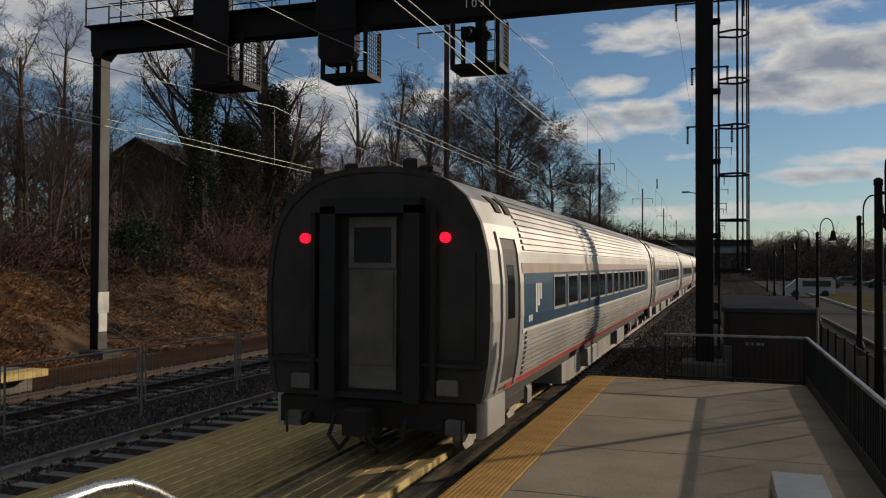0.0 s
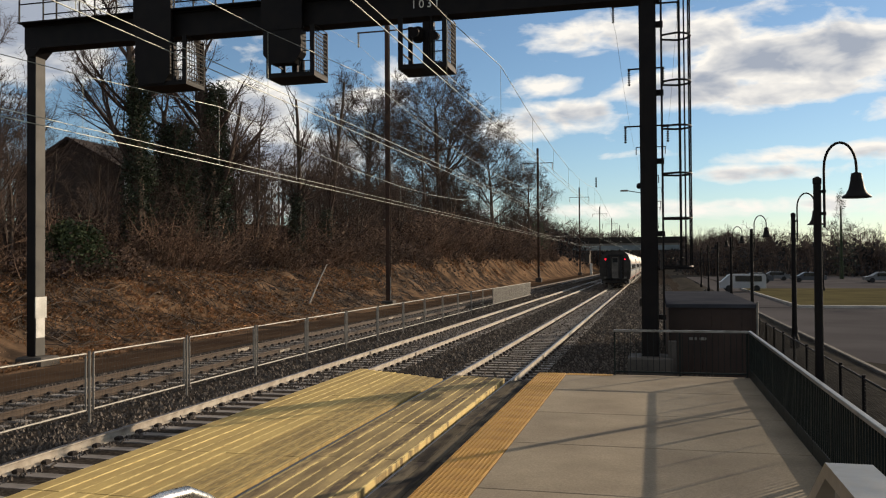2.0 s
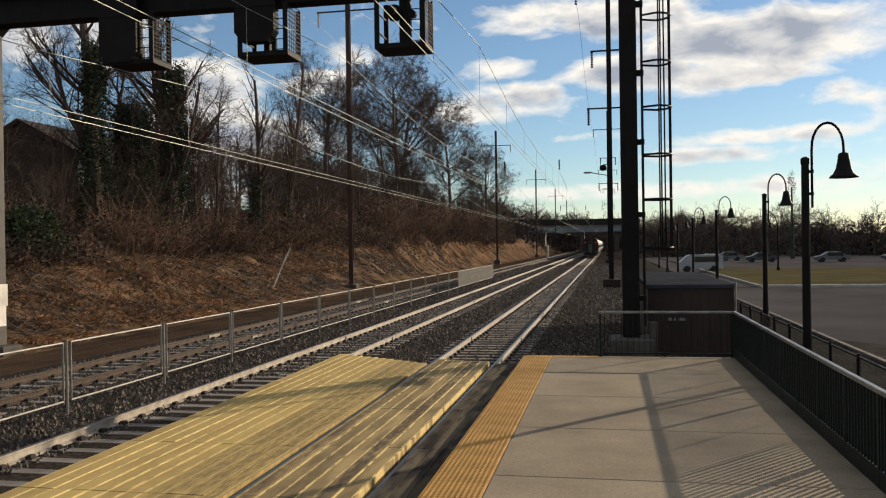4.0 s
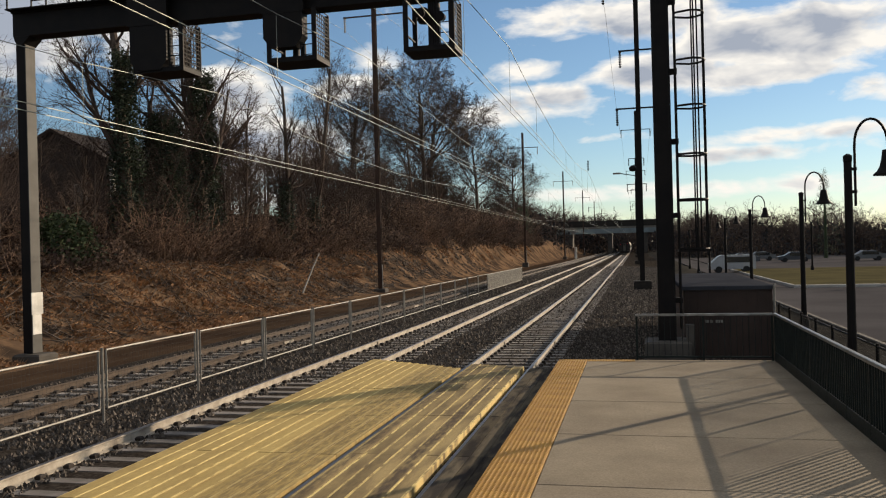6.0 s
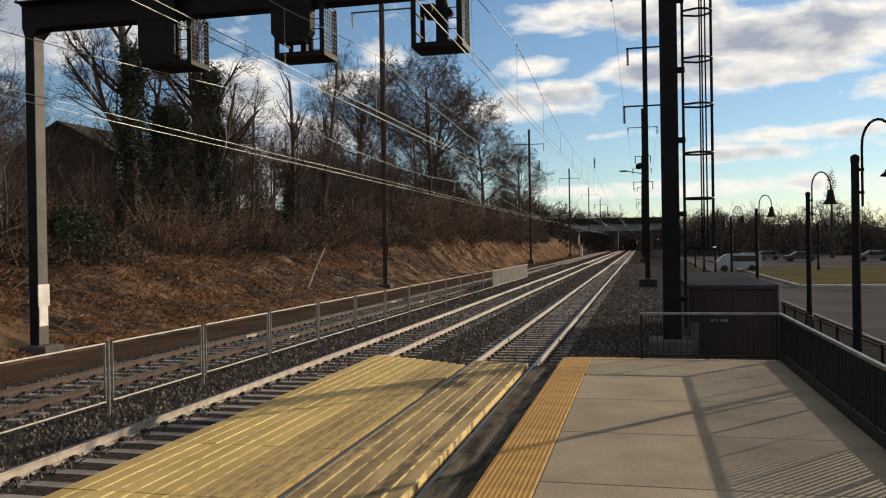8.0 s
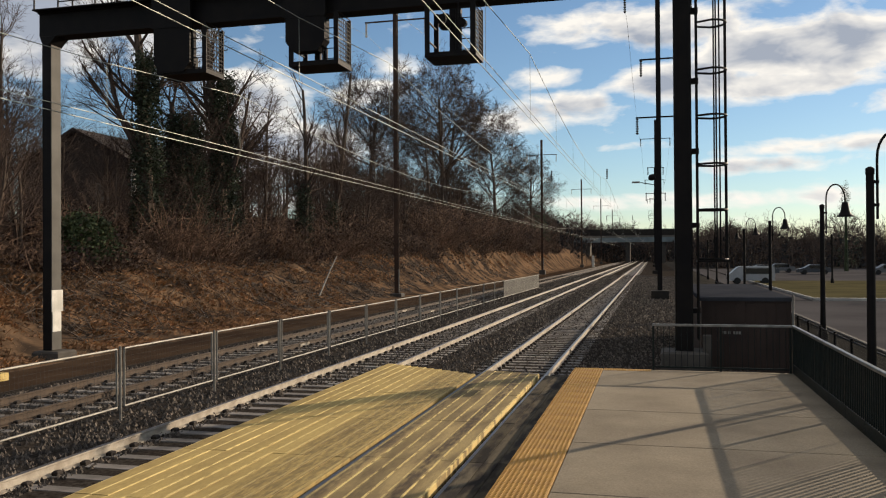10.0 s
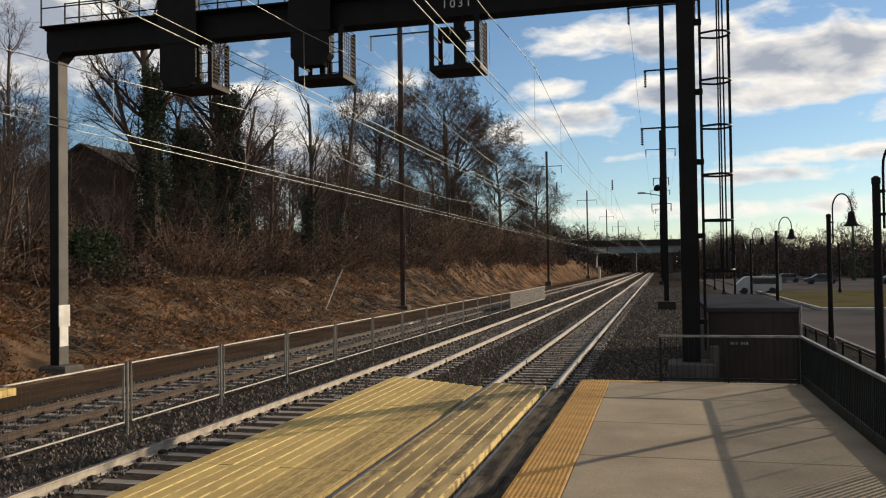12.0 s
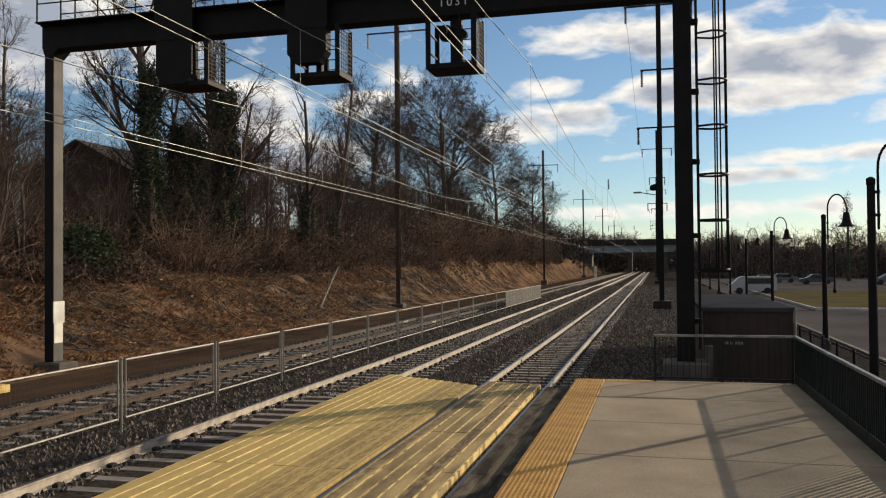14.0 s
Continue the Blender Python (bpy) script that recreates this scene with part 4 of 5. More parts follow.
        for i in range(13):
            y = 4.3 + i * 1.42
            w = Mesh()
            strip(w, 2.02, 2.54, y, y + 1.06, 0.016, sgn)
            w.make("side_window", DARKGLASS, c)
            w = Mesh()
            strip(w, 1.97, 2.02, y - 0.05, y + 1.11, 0.02, sgn)
            strip(w, 2.54, 2.58, y - 0.05, y + 1.11, 0.02, sgn)
            strip(w, 2.02, 2.54, y - 0.05, y, 0.02, sgn)
            w.make("window_frame", GREY, c)
        # side door, ajar in its recess, whose shade the dark end colour carries
        d = Mesh()
        strip(d, 1.02, 3.12, 0.72, 1.62, 0.004, sgn)
        dd = d.make("side_door", CAR_END, c, "recessed side door")
        d = Mesh()
        strip(d, 2.0, 2.75, 0.98, 1.36, 0.012, sgn)
        d.make("door_window", DARKGLASS, dd)
        d = Mesh()
        strip(d, 1.02, 3.2, 0.60, 0.72, 0.03, sgn)
        strip(d, 1.02, 3.2, 1.62, 1.74, 0.03, sgn)
        strip(d, 3.12, 3.2, 0.72, 1.62, 0.03, sgn)
        d.make("door_frame", STEEL_CAR, dd)
        # painted emblem as a plain swoosh of three bars
        e = Mesh()
        for k in range(3):
            strip(e, 2.0 + 0.10 * k, 2.46, 2.75 + 0.17 * k, 2.86 + 0.17 * k, 0.016, sgn)
        e.make("emblem", WHITE, c, "white emblem")
        e = Mesh()
        strip(e, 1.88, 1.98, 2.25, 2.36, 0.016, sgn)
        strip(e, 1.88, 1.98, 2.40, 2.51, 0.016, sgn)
        e.make("number_bars", WHITE, c)
        # corner skirt and steps
        Mesh().box(sgn * 1.44 - 0.05, sgn * 1.44 + 0.05, 0.12, 1.25, 0.50, 0.965, 0.0).make("corner_skirt", STEEL_CAR, c)
        for k in range(2):
            v = Mesh()
            strip(v, 3.5, 3.74, 1.2 + 0.55 * k, 1.5 + 0.55 * k, 0.03, sgn)
            v.make("roof_vent", CAR_DARK, c)
    u = Mesh().box(-1.3, 1.3, 0.2, CAR - 0.2, 0.74, 0.96)
    u.make("underframe", CAR_DARK, c)
    for y, l, w in ((7.0, 2.4, 1.25), (10.2, 1.6, 1.3), (12.6, 2.8, 1.2), (16.4, 2.0, 1.28)):
        Mesh().box(-w, w, y, y + l, 0.28, 0.735, 0.04).make("equipment_box", GREY, c, "grey equipment box")
    for y in (3.0, CAR - 3.0):
        t = Mesh().box(-1.12, -0.9, y - 1.7, y + 1.7, 0.42, 0.62, 0.03).box(0.9, 1.12, y - 1.7, y + 1.7, 0.42, 0.62, 0.03)
        t.box(-1.0, 1.0, y - 0.25, y + 0.25, 0.4, 0.7)
        tk = t.make("truck_frame", CAR_DARK, c)
        for dy in (-1.3, 1.3):
            w = Mesh()
            for s in (-1, 1):
                w.tube([(s * 0.70, y + dy, 0.46), (s * 0.835, y + dy, 0.46)], [0.475, 0.46], 24)
            w.tube([(-0.8, y + dy, 0.46), (0.8, y + dy, 0.46)], 0.08, 8)
            w.make("wheelset", RAIL_SIDE, tk)
            for s in (-1, 1):
                Mesh().box(s * 1.1 - 0.07, s * 1.1 + 0.07, y + dy - 0.17, y + dy + 0.17, 0.32, 0.62, 0.04).make("axle_box", GREY, tk)
    Mesh().tube([(0, CAR - 0.16, 2.1), (0, CAR + 0.1, 2.1)], 0.5, 4).make("gangway", RUBBER, c)
    return c


CAR_SCALE = 1.04
TRAIN = [build_car(True)]
TRAIN.append(build_car(False))
for i in range(5):
    TRAIN.append(copy_thing(TRAIN[1], Matrix.Identity(4)))
for car in TRAIN:
    car.scale = (CAR_SCALE, CAR_SCALE, CAR_SCALE)


# ---- shed, footings and east side ----
def build_shed():
    s = thing("equipment_shed", "dark brown low equipment shed with a flat grey roof", "shed")
    x0, x1, y0, y1 = 4.06, 6.42, 25.0, 35.5
    Mesh().box(x0, x1, y0, y1, -0.55, 1.58).make("wall", BROWNBOX, s)
    Mesh().box(x0 - 0.06, x1 + 0.06, y0 - 0.06, y1 + 0.06, 1.58, 1.69, 0.02).make("roof", BOXTOP, s, "flat grey roof")
    for i in range(9):
        x = x0 + 0.12 + i * 0.265
        Mesh().box(x, x + 0.022, y0 - 0.014, y0 - 0.002, -0.4, 1.55).make("siding_batten", BROWNBOX, s)
    for i, w in enumerate((0.10, 0.07, 0.12, 0.06)):
        Mesh().box(4.62 + i * 0.14, 4.62 + i * 0.14 + w, y0 - 0.018, y0 - 0.015, 0.66, 0.74).make("lettering_bar", GREY, s)
    Mesh().tube([(x1 + 0.03, y0 - 0.1, -0.4), (x1 + 0.03, y0 - 0.1, 1.75)], 0.03, 8).make("downpipe", GALV, s)


build_shed()


def build_lot():
    Mesh_lot = Mesh().box(9.6, 120, -60, 58, -0.5, -0.13)
    tagged(Mesh_lot.make("parking_lot", ASPHALT), "worn grey asphalt parking lot beside the station", "parking lot", kind="structure")
    tagged(Mesh().box(13.0, 120, 96, 175, -0.5, -0.10).make("far_road", ASPHALT), "grey asphalt road behind the lawn", "road", kind="structure")
    tagged(Mesh().box(9.62, 12.6, 58.2, 175, -0.5, -0.12).make("lane", ASPHALT), "narrow asphalt lane along the railway", "road", kind="structure")
    tagged(Mesh().box(12.8, 110, 58.4, 95.6, -0.5, 0.0, 0.05).make("lawn", LAWN), "yellowed winter grass island between the roads", "lawn", kind="structure")
    k = thing("kerb", "pale concrete kerb round the grass island", "kerb", kind="structure")
    for i in range(38):
        Mesh().box(12.7 + 2.6 * i, 12.7 + 2.6 * i + 2.58, 58.0, 58.38, -0.4, 0.04, 0.03).make("kerbstone", KERB, k)
    for i in range(14):
        Mesh().box(12.62, 12.78, 58.4 + 2.65 * i, 58.4 + 2.65 * i + 2.62, -0.4, 0.04, 0.03).make("kerbstone", KERB, k)
    e = thing("edge_kerb", "concrete edging along the railway fence", "kerb", kind="structure")
    for i in range(32):
        Mesh().box(9.40, 9.58, -10 + 2.6 * i, -10 + 2.6 * i + 2.58, -0.5, -0.04, 0.03).make("kerbstone", DARKCON, e)


build_lot()


def build_lot_fence():
    f = thing("lot_fence", "dark chain link fence between railway and parking lot", "fence")
    post = Mesh().tube([(0, 0, -0.4), (0, 0, 0.98)], 0.035, 7).data("post", BLACK)
    net = Mesh()
    for i in range(30):
        y = i * 0.06
        net.box(-0.002, 0.002, y, y + 0.006, -0.2, 0.9)
    for i in range(18):
        z = -0.2 + i * 0.062
        net.box(-0.002, 0.002, 0, 1.8, z, z + 0.006)
    nd = net.data("wire_net", MESHM)
    for i in range(29):
        y = 10.0 + i * 1.8
        p = shared("post", post, f, pose(7.05, y, 0))
        shared("wire_net", nd, p, Matrix.Identity(4))
    Mesh().tube([(7.05, 10, 0.92), (7.05, 62.8, 0.92)], 0.02, 6).make("top_rail", BLACK, f)


build_lot_fence()


def build_lamp():
    p = thing("street_lamp", "dark gooseneck street lamp with a bell shade", "street lamp", "lot lamps", at=pose(6.88, 18.3, -0.2))
    Mesh().lathe([(0.16, 0), (0.16, 0.35), (0.10, 0.55), (0.085, 1.2), (0.075, 4.62), (0.085, 4.64), (0.085, 4.74), (0.03, 4.78)], n=14).make("post", BLACK, p)
    pts = [(0.13, 0, 3.75), (0.13, 0, 4.9)]
    pts += [(0.43 - 0.30 * math.cos(a), 0, 4.95 + 0.50 * math.sin(a)) for a in [math.pi * k / 12 for k in range(1, 12)]]
    pts += [(0.73, 0, 4.93), (0.73, 0, 4.80)]
    Mesh().tube(pts, 0.026, 8).make("gooseneck", BLACK, p)
    for z in (4.0, 4.45):
        Mesh().box(0.05, 0.16, -0.03, 0.03, z, z + 0.06).make("clamp", BLACK, p)
    b = Mesh().lathe([(0.05, 4.84), (0.10, 4.82), (0.12, 4.66), (0.15, 4.52), (0.20, 4.42), (0.27, 4.36), (0.275, 4.335), (0.18, 4.345)], (0.73, 0, 0), 20)
    b.make("bell_shade", BLACK, p, "bell-shaped black shade", smooth=True)
    return p


lamp = build_lamp()
for x, y in ((8.4, 31.5), (8.55, 46.0), (8.7, 60.0), (8.8, 74.0), (8.9, 88.5), (9.0, 104.0)):
    copy_thing(lamp, pose(x, y, -0.2))
for x, y, a in ((24.5, 66, 200), (33.0, 74, 180), (19.5, 88, 180), (44, 84, 160)):
    copy_thing(lamp, pose(x, y, -0.05, 0, 0, a))


def build_vehicle(name, label, cat, at, l, w, h, paint, van):
    c = thing(name, label, cat, "parked vehicles", at=at)
    if van:
        prof = [(0, 0.35), (l, 0.35), (l, 0.95), (l - 0.25, 1.05), (l - 0.9, h - 0.1), (l - 1.2, h), (0.15, h), (0, h - 0.2)]
    else:
        prof = [(0, 0.3), (l, 0.3), (l, 0.75), (l - 0.9, 0.92), (l - 1.7, h), (1.3, h), (0.5, 0.95), (0, 0.9)]
    Mesh().prism(prof, -w / 2, w / 2, "x").make("body", paint, c).matrix_basis = Matrix.Identity(4)
    for s in (-1, 1):
        g = Mesh().box(s * (w / 2 + 0.01) - 0.008, s * (w / 2 + 0.01) + 0.008, 0.9 if not van else 0.4, l - 1.5, h * 0.58, h * 0.9)
        g.make("side_glass", DARKGLASS, c)
        for y in (0.9, l - 0.9):
            Mesh().tube([(s * (w / 2 - 0.18), y, 0.33), (s * (w / 2 + 0.02), y, 0.33)], 0.33, 16).make("wheel", RUBBER, c)
    Mesh().box(-w / 2 + 0.15, w / 2 - 0.15, -0.02, 0.02, h * 0.6, h * 0.88).make("rear_glass", DARKGLASS, c)
    return c


build_vehicle("van", "white van with dark windows parked in the lane", "van", pose(14.3, 88.8, -0.12, 0, 0, 90), 4.4, 1.8, 1.75, VANBODY, True)
for x, y, a, dark in ((19.5, 124, 90, True), (27, 128, 90, True), (36, 126, 90, False), (46, 130, 92, True), (24, 140, 90, False), (58, 134, 88, True)):
    build_vehicle("car", "dark parked car far across the lot" if dark else "grey parked car far across the lot", "car", pose(x, y, -0.1, 0, 0, a), 4.5, 1.8, 1.42,
                  CHARCOAL if dark else PALECAR, False)


# ---- overpass ----
def build_bridge():
    b = thing("road_overpass", "grey-blue steel girder road bridge over the tracks", "bridge")
    y0 = 330.0
    Mesh().box(-70, 15, y0, y0 + 11, 9.2, 10.2).make("deck", FOOTING, b)
    Mesh().box(-70, 15, y0 - 0.4, y0, 7.6, 9.4).make("girder", BRIDGE, b)
    Mesh().box(-70, 15, y0 - 0.3, y0 - 0.1, 10.2, 12.6).make("parapet", CAR_DARK, b, "dark parapet screen")
    for x in (-22, -6.8, 6.5):
        Mesh().box(x - 0.8, x + 0.8, y0 + 1, y0 + 10, -0.6, 8.2).make("pier", DARKCON, b)
    for i in range(21):
        Mesh().box(-69 + 4 * i, -68.9 + 4 * i, y0 - 0.55, y0 - 0.38, 7.6, 9.4).make("stiffener", BRIDGE, b)


build_bridge()
Mesh_marker = Mesh().box(-13.3, -12.7, 228, 228.6, -0.4, 2.6, 0.05)
tagged(Mesh_marker.make("trackside_cabinet", WHITE), "small white trackside cabinet beside the tracks", "cabinet")


# ---- house on the bank ----
def build_house():
    h = thing("house", "dark brown gabled house behind bare trees", "house")
    x0, x1, y0, y1, z0 = -44.3, -34.6, 55, 66, 4.0
    Mesh().box(x0, x1, y0, y1, z0, 9.9).make("wall", HOUSEW, h)
    g = Mesh().prism([(x0, 9.9), (x1, 9.9), ((x0 + x1) / 2, 12.4)], y0 + 0.01, y1 - 0.01)
    g.make("gable", HOUSEW, h)
    for s in (-1, 1):
        xm, xe = (x0 + x1) / 2, (x0 - 0.5 if s < 0 else x1 + 0.5)
        r = Mesh().prism([(xe, 9.72), (xm, 12.5), (xm, 12.72), (xe, 9.94)], y0 - 0.5, y1 + 0.5)
        r.make("roof", HOUSER, h)
    for x in (x0 + 2.2, x1 - 3.2):
        w = Mesh().box(x, x + 1.1, y0 - 0.05, y0 - 0.01, 7.0, 8.5).make("window", GREY, h)
        Mesh().box(x + 0.1, x + 1.0, y0 - 0.065, y0 - 0.052, 7.1, 8.4).make("pane", DARKGLASS, w)
    Mesh().box(-34.55, -34.3, y0 - 0.4, y0 - 0.1, 7.4, 9.6, 0.03).make("downpipe", WHITE, h, "white corner trim")


build_house()


# ---- trees ----
def grow(out, p, d, length, r, level, spec, rng):
    """One limb and, from it, its own limbs, down to the twigs."""
    segs = spec["segs"][level]
    sides = (8, 6, 4, 3, 3, 3)[level]
    pts, rad, dirs = [p.copy()], [r], []
    tip = r * spec["taper"][level]
    for i in range(segs):
        w = spec["wander"][level]
        d = (d + Vector((rng.uniform(-w, w), rng.uniform(-w, w), rng.uniform(-w, w) + spec["lift"][level]))).normalized()
        p = p + d * (length / segs)
        pts.append(p.copy())
        rad.append(r + (tip - r) * (i + 1) / segs)
        dirs.append(d.copy())
    out[min(1, level)].tube(pts, rad, sides, cap=False)
    if level + 1 >= len(spec["kids"]) + 1 or level >= spec["depth"]:
        return
    for _ in range(spec["kids"][level]):
        t = rng.uniform(spec["start"][level], 1.0)
        k = min(segs - 1, int(t * segs))
        f = t * segs - k
        q = pts[k].lerp(pts[k + 1], f)
        base = dirs[k]
        side = base.orthogonal().normalized()
        side.rotate(Matrix.Rotation(rng.uniform(0, 6.283), 3, base))
        ang = radians(rng.uniform(*spec["angle"][level]))
        nd = (base * math.cos(ang) + side * math.sin(ang)).normalized()
        rr = max(spec["least"], (rad[k] + (rad[k + 1] - rad[k]) * f) * rng.uniform(0.34, 0.56))
        grow(out, q, nd, length * rng.uniform(*spec["ratio"][level]) * (1.15 - 0.5 * (t - spec["start"][level])), rr, level + 1, spec, rng)


def base_spec(**kw):
    s = dict(segs=(8, 6, 4, 3, 2), taper=(0.35, 0.25, 0.3, 0.4, 0.5), wander=(0.06, 0.16, 0.2, 0.25, 0.3), lift=(0.03, 0.10, 0.06, 0.03, 0.0),
             kids=(12, 8, 6, 4), start=(0.35, 0.25, 0.2, 0.15), angle=((30, 62), (25, 60), (25, 60), (25, 65)),
             ratio=((0.38, 0.58), (0.35, 0.55), (0.35, 0.55), (0.4, 0.6)), depth=4, least=0.009)
    s.update(kw)
    return s


def tree(name, label, height, radius, spec, seed, at, stems=1):
    rng = random.Random(seed)
    t = thing(name, label, "tree", "trees on the bank", at=at)
    out = (Mesh(), Mesh())
    for i in range(stems):
        lean = Vector((rng.uniform(-0.25, 0.25), rng.uniform(-0.25, 0.25), 1)) if stems > 1 else Vector((rng.uniform(-0.05, 0.05), 0.02, 1))
        grow(out, Vector((rng.uniform(-0.5, 0.5) * (stems > 1), rng.uniform(-0.5, 0.5) * (stems > 1), -0.6)), lean.normalized(), height * 0.86, radius, 0, spec, rng)
    out[0].make("trunk", BARK, t)
    out[1].make("crown", TWIG, t, "bare leafless branches")
    return t


def on_bank(x, y, a=0, s=1.0):
    return Matrix.LocRotScale((x, y, ground_z(x, y)), Euler((0, 0, radians(a))), (s, s, s))


def place(src, x, y, a, s):
    ob = copy_thing(src, pose(0, 0, 0))
    ob.matrix_basis = on_bank(x, y, a, s)
    return ob


def ivy(x, y, z0, z1, r0, r1, n, seed, name="ivy_leaves"):
    """Evergreen leaves in clumps round a trunk."""
    rng = random.Random(seed)
    m = Mesh()
    for i in range(n // 14):
        t = rng.random() ** 0.8
        a, z = rng.uniform(0, 6.283), z0 + (z1 - z0) * t
        r = (r0 + (r1 - r0) * t) * rng.uniform(0.55, 1.15)
        c = Vector((x + r * math.cos(a), y + r * math.sin(a), z))
        for k in range(14):
            q = c + Vector((rng.gauss(0, 0.22), rng.gauss(0, 0.22), rng.gauss(0, 0.26)))
            s = rng.uniform(0.05, 0.115)
            u = Vector((rng.uniform(-1, 1), rng.uniform(-1, 1), rng.uniform(-1, 1))).normalized()
            v = u.orthogonal().normalized()
            m.add([q - u * s, q + v * s * 0.7, q + u * s, q - v * s * 0.7], [(0, 1, 2, 3)])
    return m


TALL = base_spec(least=0.011, kids=(14, 8, 6, 5), start=(0.30, 0.2, 0.2, 0.15), ratio=((0.26, 0.46), (0.35, 0.55), (0.35, 0.55), (0.4, 0.6)))
ROUND = base_spec(least=0.020, kids=(20, 11, 8, 5), start=(0.25, 0.2, 0.2, 0.15), ratio=((0.40, 0.60), (0.38, 0.55), (0.38, 0.55), (0.4, 0.6)), lift=(0.02, 0.07, 0.03, 0.01, 0.0),
                  angle=((32, 82), (25, 60), (25, 60), (25, 65)))
THIN = base_spec(kids=(18, 7, 6, 0), depth=3, start=(0.3, 0.2, 0.2, 0.2), ratio=((0.16, 0.30), (0.3, 0.5), (0.4, 0.6), (0.4, 0.6)), angle=((25, 50), (25, 60), (25, 60), (25, 65)))
SCRUB = base_spec(kids=(9, 7, 6, 0), depth=3, start=(0.2, 0.2, 0.2, 0.2), ratio=((0.40, 0.62), (0.4, 0.6), (0.4, 0.6), (0.4, 0.6)))


def ivy_tree(x, y, h, r, seed, ivy_top, ivy_r, leaves, label, spec=TALL):
    t = tree("ivy_tree", label, h, r, spec, seed, on_bank(x, y))
    z = ground_z(x, y)
    m = ivy(0, 0, -0.3, ivy_top, ivy_r, ivy_r * 0.45, leaves, seed)
    tagged(m.make("ivy", IVY, t, "dark green climbing ivy"), kind="stuff")
    return t


def build_trees():
    ivy_tree(-27.2, 45.6, 19, 0.55, 11, 12.5, 0.95, 9000, "tall bare tree wrapped in dark green ivy")
    ivy_tree(-26.6, 54.0, 20, 0.60, 12, 13.0, 1.15, 10500, "tall bare tree with a thick coat of ivy")
    ivy_tree(-28.0, 51.0, 13, 0.45, 13, 9.5, 1.8, 17000, "leaning bare tree smothered in ivy")
    ivy_tree(-26.8, 68.4, 17.5, 0.32, 14, 6.0, 0.8, 3500, "slender bare tree with ivy at its foot", THIN)
    ivy_tree(-26.4, 74.0, 21, 0.30, 15, 5.0, 0.7, 2500, "tall thin bare tree with ivy low on its trunk", THIN)
    r = tree("round_tree", "large bare tree with a wide rounded crown", 25, 0.55, ROUND, 21, on_bank(-29, 128))
    place(r, -33.5, 146, 130, 0.98)
    place(r, -27.5, 163, 220, 0.82)
    place(r, -38, 118, 75, 0.85)
    place(r, -24, 190, 10, 0.72)
    t1 = tree("bank_tree", "bare grey-brown tree on top of the bank", 13, 0.24, TALL, 31, on_bank(-31, 35))
    t2 = tree("bank_tree", "bare leggy tree with many upright stems", 10, 0.15, SCRUB, 32, on_bank(-29, 29), 3)
    t3 = tree("thin_tree", "thin straight bare sapling tree", 14, 0.16, THIN, 33, on_bank(-26.5, 60))
    rng = random.Random(5)
    for i in range(78):
        y = 22 + 300 * (i / 78) ** 1.15 + rng.uniform(-2, 2)
        x = -27.0 - rng.random() ** 1.3 * 20 - (3 if y < 45 else 0)
        if -44 < x < -31 and 50 < y < 70:
            x -= 14
        place((t1, t2, t3, t2)[i % 4], x, y, rng.uniform(0, 360), rng.uniform(0.62, 1.12) * (1.0 if y < 80 else 1.1))
    for i in range(60):
        y = 64 + 1.9 * i + rng.uniform(-2, 2)
        place((t3, t2, t1)[i % 3], rng.uniform(-48, -28), y, rng.uniform(0, 360), rng.uniform(0.6, 1.05))
    for i in range(44):
        place((t2, t2, t3)[i % 3], rng.uniform(-33, -25.6), 24 + 1.9 * i + rng.uniform(-1, 1), rng.uniform(0, 360), rng.uniform(0.45, 0.85))


build_trees()


